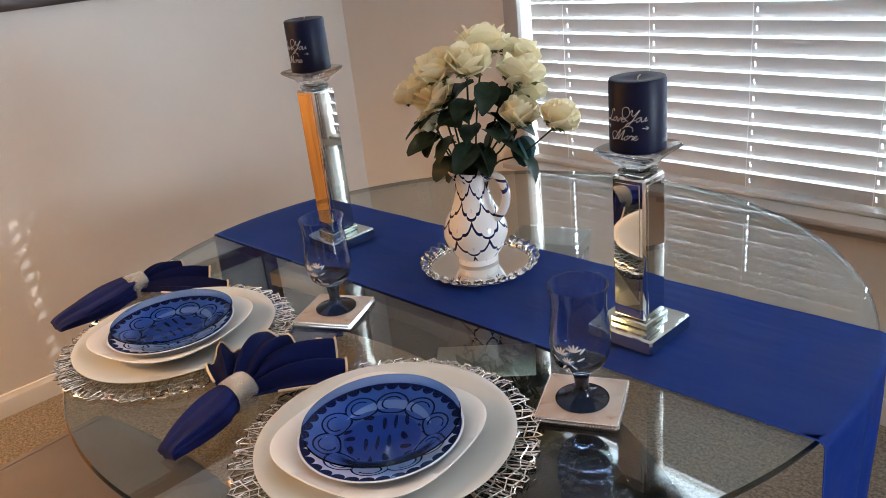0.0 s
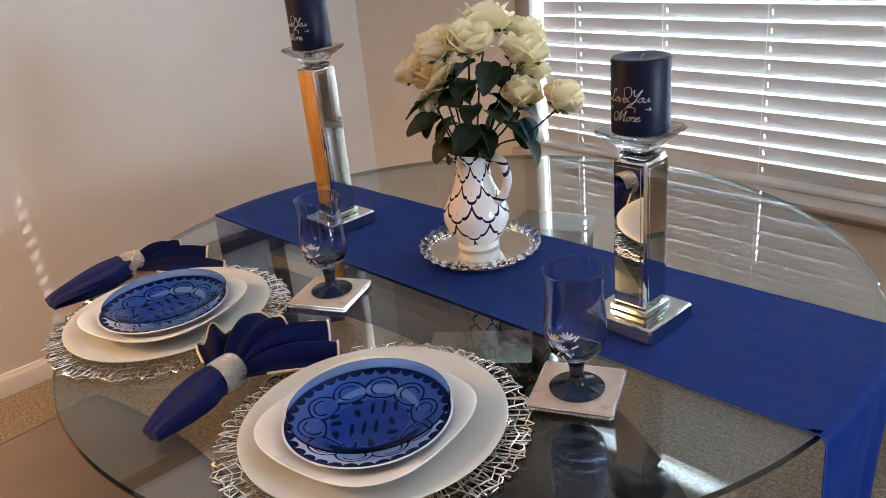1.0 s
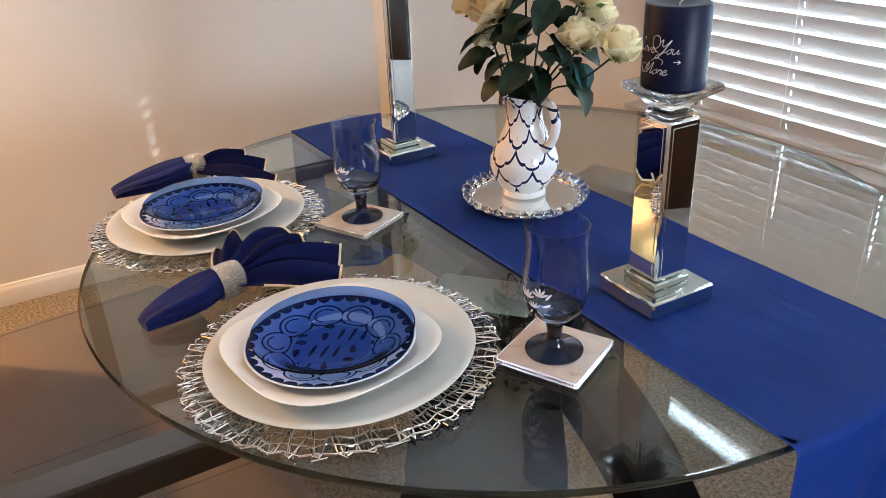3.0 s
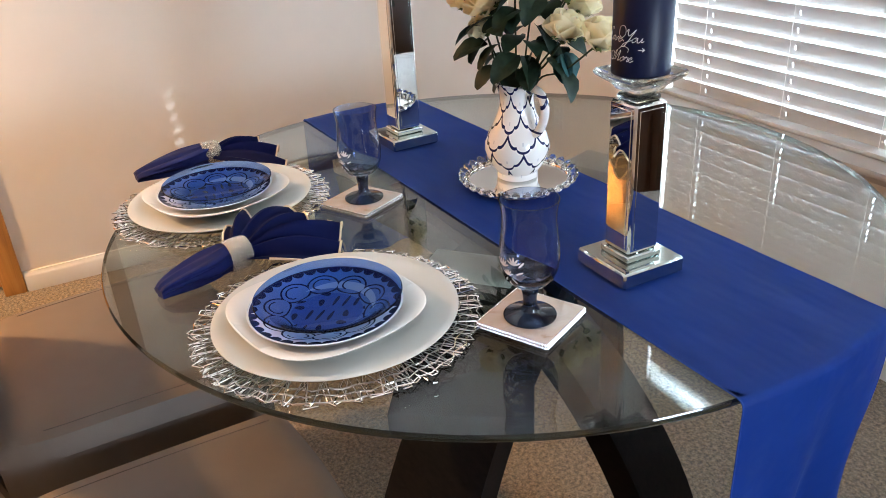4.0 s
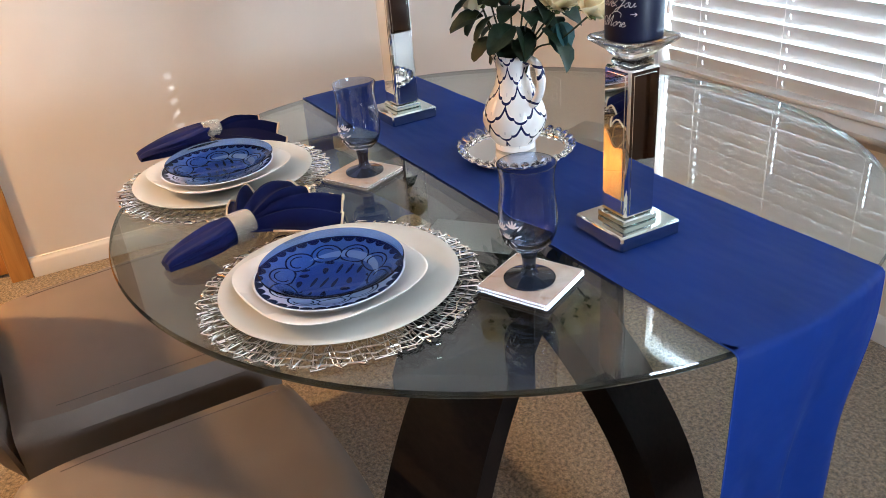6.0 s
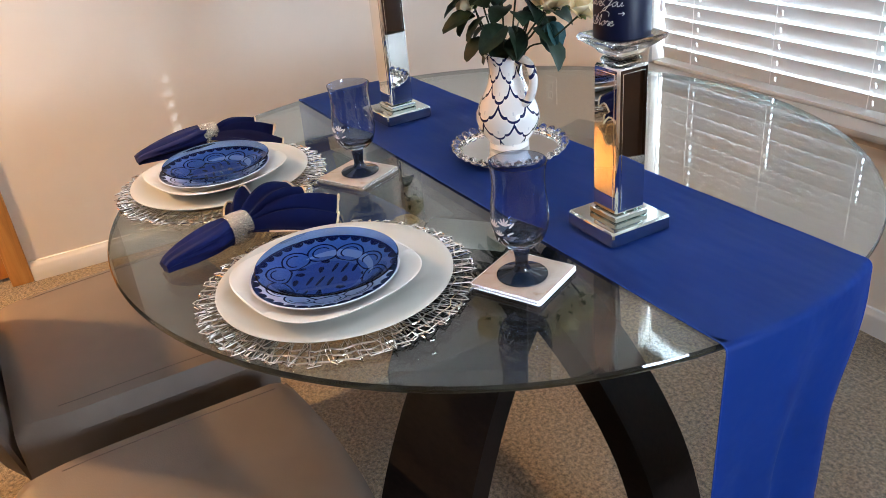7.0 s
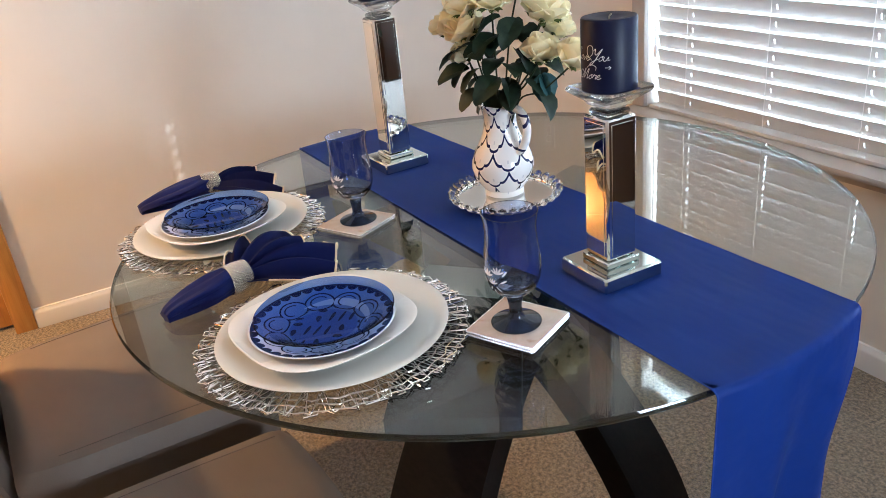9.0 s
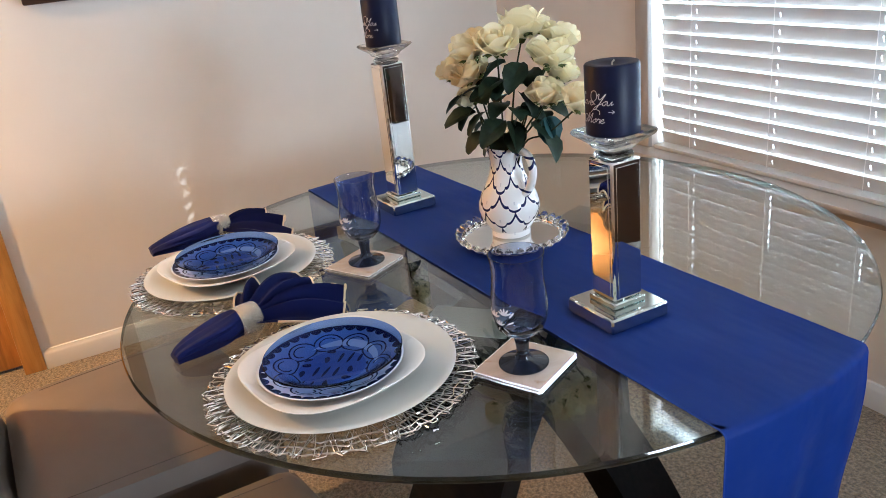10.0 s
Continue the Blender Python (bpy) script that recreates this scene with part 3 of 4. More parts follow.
# ---- the dining table ----
TC, TR = Vector((-0.772, 1.078, 0)), 0.660
table = thing("dining_table", pose(TC.x, TC.y, 0), "round clear glass dining table on crossed dark curved legs", "table")
RI = TR - 0.0025
top = part("glass_top", lathe([(0, T - 0.010), (RI, T - 0.010), (RI, T), (0, T)], 160), M_TOPGLASS, table, "thick clear glass top")
part("polished_edge", lathe([(RI + 0.0002, T - 0.010), (TR - 0.002, T - 0.0092), (TR - 0.0004, T - 0.0075), (TR, T - 0.005), (TR - 0.0004, T - 0.003), (TR - 0.002, T - 0.0008), (RI + 0.0002, T), (RI + 0.0002, T - 0.010)], 160), M_TABLEGLASS, top, "dark green polished glass edge")

# three arched legs that cross one another; each runs from a block under the glass to the carpet
ARMS = (((-0.565, 0.925), (-1.03, 1.52), 41), ((-0.800, 1.365), (-0.43, 0.705), 20), ((-1.085, 0.972), (-0.300, 1.170), 10))
ARCH = ((-0.06, 0.690), (0.0, 0.690), (0.38, 0.662), (0.69, 0.53), (0.88, 0.36), (0.965, 0.18), (1.0, 0.0))
for head, foot, pad_turn in ARMS:
    head, foot = Vector((*head, 0)) - TC, Vector((*foot, 0)) - TC
    out_way = (foot - head).normalized()
    side_way = Vector((-out_way.y, out_way.x, 0))
    line = smooth_line([head.lerp(foot, f) + Vector((0, 0, z)) for f, z in ARCH], 6)
    bm = bmesh.new()
    rings = []
    for i, p in enumerate(line):
        d = (line[min(i + 1, len(line) - 1)] - line[max(i - 1, 0)]).normalized()
        n = side_way.cross(d).normalized()
        half, thick = (0.072 + 0.014 * i / len(line)) * (0.70 if pad_turn == 10 else 1.0), 0.030
        ring = [p + side_way * sx * half + n * sz * thick for sx, sz in ((-1, -1), (1, -1), (1, 1), (-1, 1))]
        if i == len(line) - 1:
            for q in ring:
                q.z = 0.0
        rings.append([bm.verts.new(q) for q in ring])
    for p, q in zip(rings, rings[1:]):
        for i in range(4):
            bm.faces.new((p[i], p[(i + 1) % 4], q[(i + 1) % 4], q[i]))
    bm.faces.new(rings[0][::-1])
    bm.faces.new(rings[-1])
    bmesh.ops.bevel(bm, geom=[e for e in bm.edges if e.calc_face_angle(0) > 0.8], offset=0.004, segments=2, affect="EDGES")
    leg = part("leg", bm, M_DARKWOOD, table, "dark espresso arched wooden leg")
    pad = part("support_block", boxed((-0.075, -0.046, T - 0.042), (0.075, 0.046, T - 0.0135), 0.002), M_BRUSHED, table, "brushed steel block under the glass")
    pad.matrix_basis = pose(head.x, head.y, 0, 0, 0, pad_turn)

# the flat head board that carries the glass over the arm nearest the chairs
board = part("head_board", boxed((-0.20, -0.083, T - 0.046), (0.20, 0.083, T - 0.0145), 0.003), M_DARKWOOD, table, "dark espresso board under the glass")
board.matrix_basis = pose(-0.432 - TC.x, 0.851 - TC.y, 0, 0, 0, -33.5)

# ---- the runner ----
RUN_A, RUN_B = Vector((-1.429, 0.944)), Vector((-0.115, 1.004))
RUN_W = 0.290
run_way = (RUN_B - RUN_A).normalized()
run_side = Vector((-run_way.y, run_way.x))


def runner_grid():
    rows = []
    n_w = 25
    for j in range(n_w):
        w = RUN_W * j / (n_w - 1)
        o = RUN_A + run_side * w - Vector((TC.x, TC.y))
        b = o.dot(run_way)
        disc = math.sqrt(b * b - (o.dot(o) - TR * TR))
        s0, s1 = -b - disc, -b + disc
        row = []
        drop, r = 0.40, 0.010

        def hang(d, end):
            """Place at a length d past the table's edge."""
            t = min(d / r, math.pi / 2)
            sx = r * math.sin(t)
            z = -r * (1 - math.cos(t))
            rest = max(0.0, d - r * math.pi / 2)
            fall = min(1.0, rest / 0.25)
            q = j / (n_w - 1)
            sway = fall * (0.012 * math.sin(q * 7.0 + 0.6) + 0.010 * math.sin(q * 15 + 2))
            inward = -fall * 0.012 * q * q if end > 0 else 0.0
            lateral = fall * (-0.022 + 0.012 * q) + 0.010 * q * math.sin(fall * 5.0) if end > 0 else 0.0
            return sx + sway + inward, z - rest, lateral

        for k in range(16, -1, -1):
            d = drop * k / 16 if k > 3 else r * math.pi / 2 * k / 3
            sx, z, _ = hang(d, -1)
            p = RUN_A + run_side * w + run_way * (s0 - sx)
            row.append((p.x, p.y, T + 0.0025 + z))
        for k in range(1, 60):
            p = RUN_A + run_side * w + run_way * (s0 + (s1 - s0) * k / 60)
            ripple = 0.0006 * math.sin(k * 0.9 + j * 0.2) * math.sin(j * 0.5)
            row.append((p.x, p.y, T + 0.0025 + ripple))
        for k in range(0, 25):
            d = drop * k / 24 if k > 3 else r * math.pi / 2 * k / 3
            sx, z, lat = hang(d, 1)
            p = RUN_A + run_side * (w + lat) + run_way * (s1 + sx)
            row.append((p.x, p.y, T + 0.0025 + z))
        rows.append(row)
    return rows


run_rows = runner_grid()
run = part("table_runner", sheet(bmesh.new(), run_rows, 0.0012), M_RUNNER)
for edge in (run_rows[0], run_rows[-1], [row[0] for row in run_rows], [row[-1] for row in run_rows]):
    part("hem", tube(bmesh.new(), edge, 0.0011, 6), M_RUNNER, run, "narrow rolled hem")
tagged(run, "royal blue satin table runner draped over both table edges", "table runner")

# ---- candle holders ----


# script letters in units of the small letters' height: advance, then the pen's way
SCRIPT = {
    "L": (1.35, ((1.15, 2.0), (0.95, 2.45), (0.62, 2.2), (0.68, 1.2), (0.42, 0.15), (0.0, 0.0), (0.0, 0.4), (0.5, 0.25), (1.0, 0.0), (1.4, 0.3))),
    "o": (0.85, ((0.50, 0.95), (0.12, 0.55), (0.34, 0.02), (0.72, 0.42), (0.50, 0.95), (0.90, 0.80))),
    "v": (0.85, ((0.0, 0.80), (0.18, 0.60), (0.32, 0.02), (0.66, 0.85), (0.92, 0.72))),
    "e": (0.80, ((0.0, 0.40), (0.48, 0.58), (0.36, 0.95), (0.06, 0.50), (0.38, 0.0), (0.85, 0.35))),
    "Y": (1.35, ((0.0, 2.0), (0.22, 2.4), (0.42, 1.5), (0.80, 1.3), (1.35, 2.4), (1.05, 0.9), (0.55, -0.7), (0.12, -0.8), (0.35, -0.2), (1.35, 0.45))),
    "u": (1.05, ((0.0, 0.85), (0.12, 0.15), (0.46, 0.08), (0.74, 0.85), (0.80, 0.10), (1.12, 0.30))),
    "M": (1.75, ((-0.45, 0.5), (-0.5, 0.0), (0.05, 0.1), (0.60, 2.1), (0.72, 0.1), (1.35, 2.1), (1.42, 0.15), (1.75, 0.35))),
    "r": (0.75, ((0.0, 0.30), (0.24, 1.0), (0.36, 0.80), (0.62, 0.80), (0.58, 0.10), (0.85, 0.30))),
    " ": (0.25, ()),
}


def wrapped_script(words, unit, radius, turn, z):
    """The words in a thin slanted script, drawn round a candle."""
    bm = bmesh.new()
    long = sum(SCRIPT[c][0] for c in words)
    pen = -long / 2
    for c in words:
        wide, way = SCRIPT[c]
        if way:
            swirl(bm, radius, turn, z, [((pen + u + 0.35 * v - 0.2) * unit * 1.22, v * unit) for u, v in way], 0.00042 if c.islower() else 0.0005)
        pen += wide
    return bm


def swirl(bm, radius, turn, z, pts, width):
    line = smooth_line([(u, v, 0) for u, v in pts], 6)
    tube(bm, [(radius * math.cos(turn + p.x / radius), radius * math.sin(turn + p.x / radius), z + p.y) for p in line], width, 4)


def candle_holder(x, y, turn, tall, size_word):
    h = thing("candle_holder", pose(x, y, T + 0.0032, 0, 0, turn), size_word + " square mirrored candle holder with crystal dish, on the runner", "candle holder", "mirrored candle holders")
    base = part("base", boxed((-0.053, -0.053, 0), (0.053, 0.053, 0.024), 0.003, 1), M_BEVEL, h, "bevelled mirror plinth")
    part("plinth_step", boxed((-0.030, -0.030, 0.024), (0.030, 0.030, 0.034), 0.002, 1), M_BEVEL, h)
    bm = boxed((-0.0265, -0.0265, 0.034), (0.0265, 0.0265, tall), 0.0035, 1)
    part("column", bm, M_MIRROR, h, "tall bevelled mirror column")
    for dx, dy in ((0, -1), (1, 0), (0, 1), (-1, 0)):
        bm = bmesh.new()
        wx, wy = (0.019, 0.0006) if dx == 0 else (0.0006, 0.019)
        box(bm, (dx * 0.0268 - wx, dy * 0.0268 - wy, 0.042), (dx * 0.0268 + wx, dy * 0.0268 + wy, tall - 0.008), 0.0005, 1)
        part("mirror_panel", bm, M_MIRROR, h)
    # crystal neck and square dish
    bm = boxed((-0.021, -0.021, tall), (0.021, 0.021, tall + 0.009), 0.003, 1)
    part("neck", bm, M_CLEAR, h, "clear crystal neck")
    bm = bmesh.new()
    rings = []
    prof = [(0.017, tall + 0.009), (0.029, tall + 0.014), (0.034, tall + 0.020), (0.055, tall + 0.032), (0.0585, tall + 0.036), (0.056, tall + 0.0385), (0.040, tall + 0.034), (0.0, tall + 0.034)]
    for r, z in prof[:-1]:
        ring = []
        hs = r * 0.80
        for i in range(4):
            turn4 = Matrix.Rotation(i * math.pi / 2, 3, "Z")
            for p in ((hs, -hs * 0.80, z), (hs, hs * 0.80, z)):
                ring.append(bm.verts.new(turn4 @ Vector(p)))
        rings.append(ring)
    for p, q in zip(rings, rings[1:]):
        for i in range(8):
            bm.faces.new((p[i], p[(i + 1) % 8], q[(i + 1) % 8], q[i]))
    bm.faces.new(rings[0][::-1])
    bm.faces.new(rings[-1])
    part("crystal_dish", bm, M_CLEAR, h, "faceted clear crystal dish", False)
    # the candle stands in the dish
    cz = T + 0.0032 + tall + 0.0345
    c = thing("pillar_candle", pose(x, y, cz), "navy blue pillar candle with silver script lettering, on a crystal dish", "candle", "navy pillar candles")
    R, H = 0.0375, 0.097
    part("wax_body", lathe([(0, 0), (R - 0.002, 0), (R, 0.002), (R, H - 0.003), (R - 0.0015, H - 0.0008), (R - 0.005, H), (0.02, H - 0.0025), (0.008, H - 0.0045), (0, H - 0.005)], 64), M_WAX, c)
    part("wick", tube(bmesh.new(), [(0, 0, H - 0.006), (0.001, 0, H - 0.001), (0.004, 0.001, H + 0.002)], 0.0011, 6), M_WICK, c)
    mid = radians(-82)
    part("lettering", wrapped_script("Love You", 0.0066, R, mid, 0.045), M_INK, c, "silver printed words Love You", False)
    part("lettering", wrapped_script("More", 0.0066, R, mid + 0.03, 0.021), M_INK, c, "silver printed word More", False)
    for sgn in (1, -1):
        bm = bmesh.new()
        u0 = (0.0225 if sgn > 0 else -0.026)
        swirl(bm, R, mid, 0.0365, [(u0, 0), (u0 + 0.004 * sgn, 0), (u0 + 0.008 * sgn, 0)], 0.00045)
        tip = u0 + (0.008 if sgn > 0 else 0.0)
        swirl(bm, R, mid, 0.0365, [(tip - 0.003, 0.0022), (tip - 0.001, 0.0008), (tip, 0)], 0.00045)
        swirl(bm, R, mid, 0.0365, [(tip - 0.003, -0.0022), (tip - 0.001, -0.0008), (tip, 0)], 0.00045)
        part("printed_arrow", bm, M_INK, c)
    bm = bmesh.new()
    swirl(bm, R, mid, 0.045, [(0.004, 0.001), (-0.003, 0.008), (-0.002, 0.018), (0.005, 0.019), (0.006, 0.010), (0.001, 0.005)], 0.0004)
    swirl(bm, R, mid, 0.021, [(-0.012, 0.001), (-0.020, 0.000), (-0.021, 0.008), (-0.014, 0.011), (-0.011, 0.005)], 0.0004)
    swirl(bm, R, mid, 0.021, [(-0.004, 0.015), (0.002, 0.019), (0.010, 0.017), (0.010, 0.012)], 0.0004)
    part("printed_flourish", bm, M_INK, c)
    return h


candle_holder(-0.414, 1.101, 0.5, 0.247, "short")
candle_holder(-1.121, 1.073, 3.0, 0.322, "taller")

# ---- the mirrored tray, the jug and the roses ----
VX, VY = -0.794, 1.152
tray = thing("mirror_tray", pose(VX + 0.008, VY - 0.004, T + 0.003), "round mirrored tray with a scalloped crystal bead rim", "tray")
part("tray_base", lathe([(0, 0), (0.090, 0), (0.096, 0.001), (0.099, 0.004), (0.094, 0.007), (0.088, 0.0062), (0, 0.0062)], 72), M_TRAYMIRROR, tray, "round mirror")
bead = lathe([(0, -0.013), (0.004, -0.010), (0.0080, -0.002), (0.0088, 0.004), (0.0066, 0.010), (0.003, 0.013), (0, 0.0135)], 8)
bead_mesh = mesh(bead, "crystal_bead", False)
bead_mesh.materials.append(M_CRYSTAL)
for i in range(30):
    a = 360 / 30 * i
    b = new("crystal_bead", bead_mesh)
    b.parent = tray
    b.matrix_basis = pose(0, 0, 0, 0, 0, a) @ pose(0.099, 0, 0.0115, 0, 52, 0) @ Matrix.Diagonal((0.7, 1.0, 1.0, 1.0))
part("rim_band", lathe([(0.090, 0.007), (0.096, 0.005), (0.101, 0.006), (0.1015, 0.009), (0.097, 0.010), (0.091, 0.009), (0.090, 0.007)], 72), M_WIRE, tray, "silver rim band")

jug = thing("ceramic_jug", pose(VX, VY, T + 0.0095, 0, 0, 9), "white ceramic jug with navy trellis pattern, holding roses", "jug")


def jug_warp(a, r, z):
    """Spout towards -x, with a wavy lip."""
    if z < 0.145:
        return r, z
    k = (z - 0.145) / 0.035
    spout = max(0.0, math.cos(a - math.pi)) ** 5
    return r + 0.022 * k * spout, z + k * (0.016 * spout - 0.004 * math.cos(2 * a) * 0.5)


prof = [(0, 0), (0.034, 0), (0.0375, 0.003), (0.0375, 0.008), (0.0365, 0.013), (0.045, 0.024), (0.054, 0.040), (0.0590, 0.056), (0.0580, 0.070), (0.051, 0.088), (0.041, 0.106),
        (0.034, 0.122), (0.031, 0.136), (0.0300, 0.148), (0.0305, 0.160), (0.035, 0.170), (0.0375, 0.175), (0.0355, 0.1765), (0.031, 0.168), (0.0265, 0.150), (0.027, 0.132), (0.036, 0.104), (0.05, 0.066), (0.04, 0.02), (0, 0.012)]
part("jug_body", lathe(prof, 72, jug_warp), M_VASE, jug)
hl = smooth_line([(0.031, 0, 0.163), (0.050, 0, 0.172), (0.068, 0, 0.160), (0.073, 0, 0.137), (0.066, 0, 0.112), (0.052, 0, 0.094), (0.044, 0, 0.090)], 6)
part("handle", tube(bmesh.new(), hl, [0.0065 + 0.0015 * math.sin(3 * i / len(hl)) for i in range(len(hl))], 12), M_VASE, jug)


def petal(bm, turn, lean, wide, tall, cup, base_r, lift=0.0, curl=0.3):
    """One cupped petal of a rose, standing round the z axis."""
    nu, nv = 8, 8
    grid = []
    for iv in range(nv + 1):
        v = iv / nv
        w = wide * math.sin(math.pi * (0.12 + 0.55 * v)) ** 0.8
        row = []
        for iu in range(nu + 1):
            u = iu / nu * 2 - 1
            out_r = base_r + math.sin(v * math.pi * 0.62) * cup + lean * v * v - 0.42 * wide * u * u * (1 - 0.25 * v)
            roll = curl * max(0.0, v - 0.66) ** 1.4 * tall * (1.5 - 0.6 * abs(u))
            wave = 0.0022 * v * v * math.sin(u * 4.2 + turn * 5)
            drop = 0.40 * tall * abs(u) ** 2.2 * v * v
            p = Vector((out_r + roll + wave, w * u, lift + tall * v - drop - roll * 0.75))
            row.append(Matrix.Rotation(turn, 3, "Z") @ p)
        grid.append(row)
    return sheet(bm, grid)


def rose_meshes(seed, openness):
    rng = random.Random(seed)
    bm = bmesh.new()
    for ring, (n, base, cup, lean, wide, tall) in enumerate(((3, 0.001, 0.007, 0.000, 0.012, 0.050), (3, 0.003, 0.013, 0.001, 0.022, 0.053), (4, 0.004, 0.022, 0.002, 0.032, 0.052), (5, 0.005, 0.031, 0.004, 0.038, 0.047))):
        for i in range(n):
            petal(bm, 2 * math.pi * i / n + ring * 0.7 + rng.uniform(-0.2, 0.2), lean * openness * rng.uniform(0.7, 1.4), wide * rng.uniform(0.92, 1.1), tall * rng.uniform(0.92, 1.08), cup * (0.7 + 0.3 * openness), base, 0.0, 0.10 + 0.55 * openness * ring / 3)
    head = mesh(bm, "petals")
    head.materials.append(M_PETAL)
    bm = bmesh.new()
    lathe([(0, -0.010), (0.005, -0.008), (0.0085, 0.0), (0.007, 0.006), (0, 0.008)], 10, None, bm)
    for i in range(5):
        petal(bm, 2 * math.pi * i / 5 + 0.3, 0.012 + 0.008 * rng.random(), 0.0055, 0.020, 0.010, 0.004, -0.003, 1.0)
    cal = mesh(bm, "calyx")
    cal.materials.append(M_SEPAL)
    return head, cal


ROSES = [rose_meshes(3 + k, o) for k, o in enumerate((0.6, 0.15, 0.9))]
R0, F0 = Vector((0.69, 0.724, 0)), Vector((-0.724, 0.69, 0))


def leaf_mesh(name, length, wide, material, fold=0.25):
    bm = bmesh.new()
    grid = []
    for i in range(9):
        v = i / 8
        w = wide * math.sin(math.pi * min(1.0, v * 0.92 + 0.04)) ** 0.8 * (1 - 0.35 * v)
        w += 0.0012 * (i % 2)
        droop = -0.25 * length * v * v
        grid.append([Vector((length * v, s * w, droop - fold * abs(s) * w * -1 + 0.003 * math.sin(3 * v + s))) for s in (-1, -0.5, 0, 0.5, 1)])
    sheet(bm, grid)
    data = mesh(bm, name)
    data.materials.append(material)
    return data


LEAVES = [leaf_mesh("leaf", 0.056, 0.023, M_LEAF), leaf_mesh("leaf", 0.064, 0.026, M_LEAF, 0.4), leaf_mesh("leaf", 0.050, 0.024, M_LEAF, 0.1)]
LEAF_BLUE = leaf_mesh("leaf", 0.050, 0.020, M_LEAFBLUE, 0.5)

bouquet = thing("rose_bouquet", pose(VX, VY, T + 0.0095), "bunch of cream artificial roses with dark green leaves, in the jug", "flowers")
# across, deep, height above the jug's foot, tilt outwards, kind, size
HEADS = [(0.041, 0.029, 0.378, 8, 2, 1.08), (0.010, -0.050, 0.364, 20, 2, 0.92), (-0.036, -0.038, 0.358, 26, 0, 0.92), (-0.044, -0.022, 0.312, 30, 0, 0.90),
         (-0.082, 0.008, 0.320, 44, 0, 0.80), (0.095, -0.027, 0.335, 16, 2, 0.94), (0.101, 0.042, 0.356, 22, 0, 0.90), (0.108, 0.004, 0.305, 30, 0, 0.80),
         (0.090, -0.047, 0.272, 12, 1, 0.88), (0.150, -0.080, 0.268, 30, 1, 0.88), (-0.060, 0.002, 0.268, 48, 1, 0.66)]
rng = random.Random(11)
for across, deep, up, tilt, kind_no, size in HEADS:
    p = R0 * across + F0 * deep + Vector((0, 0, up))
    away = Vector((p.x, p.y, 0)).normalized()
    axis = (Vector((0, 0, 1)) * math.cos(radians(tilt)) + away * math.sin(radians(tilt))).normalized()
    turn = axis.to_track_quat("Z", "Y").to_matrix().to_4x4() @ Matrix.Rotation(rng.uniform(0, 6.28), 4, "Z")
    stem_line = smooth_line([(p.x * 0.10 + rng.uniform(-0.008, 0.008), p.y * 0.10 + rng.uniform(-0.008, 0.008), 0.10), (p.x * 0.28, p.y * 0.28, 0.185), p * 0.5 + Vector((p.x * 0.1, p.y * 0.1, up * 0.28)), p - axis * 0.012], 5)
    stem = part("stem", tube(bmesh.new(), stem_line, 0.0017, 6), M_STEM, bouquet)
    head, cal = ROSES[kind_no]
    rose = new("rose", head)
    rose.parent = bouquet
    rose.matrix_basis = Matrix.Translation(p - axis * 0.012) @ turn @ Matrix.Diagonal((size, size, size, 1))
    sep = new("calyx", cal)
    sep.parent = rose
    for f in (0.70, 0.86):
        if rng.random() < 0.45:
            q = stem_line[int(f * (len(stem_line) - 1))]
            lf = new("leaf", LEAVES[rng.randrange(3)])
            lf.parent = bouquet
            lf.matrix_basis = Matrix.Translation(q) @ pose(0, 0, 0, rng.uniform(-25, 25), rng.uniform(-10, 45), rng.uniform(0, 360))
# the leaf skirt above the lip
for across, deep, up, turn, droop, k in [(-0.050, -0.01, 0.272, 215, 15, 1), (-0.045, -0.02, 0.245, 235, 10, 1), (-0.030, -0.03, 0.212, 250, 35, 2), (-0.020, 0.01, 0.225, 200, 20, 0), (0.010, -0.035, 0.232, 280, 25, 1),
                                         (0.030, -0.02, 0.216, 310, 38, 2), (0.035, 0.0, 0.250, 30, 20, 0), (0.012, -0.02, 0.262, 300, 5, 0), (0.040, -0.01, 0.275, 350, 15, 1), (-0.005, -0.02, 0.285, 265, 0, 2),
                                         (-0.028, -0.02, 0.290, 240, 10, 0), (0.02, 0.02, 0.295, 60, 10, 1), (0.015, -0.03, 0.305, 285, 5, 1), (-0.010, 0.02, 0.265, 150, 10, 1), (0.05, 0.01, 0.300, 20, 5, 2), (-0.02, -0.03, 0.25, 262, 30, 0), (0.02, -0.03, 0.335, 250, 25, 1), (0.045, -0.02, 0.33, 300, 30, 1), (0.0, 0.0, 0.33, 270, 20, 0), (0.06, 0.0, 0.315, 320, 20, 2), (0.0, 0.0, 0.20, 300, 40, 2), (-0.015, 0.0, 0.20, 230, 45, 2)]:
    lf = new("leaf", LEAVES[k])
    lf.parent = bouquet
    p = R0 * across + F0 * deep
    lf.matrix_basis = Matrix.Translation((p.x, p.y, up)) @ pose(0, 0, 0, rng.uniform(-30, 30), droop, turn)
for _ in range(5):
    lf = new("leaf", LEAVES[rng.randrange(3)])
    lf.parent = bouquet
    p = R0 * rng.uniform(-0.05, 0.06) + F0 * rng.uniform(-0.04, 0.03)
    lf.matrix_basis = Matrix.Translation((p.x, p.y, rng.uniform(0.215, 0.31))) @ pose(0, 0, 0, rng.uniform(-30, 30), rng.uniform(-5, 40), math.degrees(math.atan2(p.y, p.x)) + rng.uniform(-50, 50))
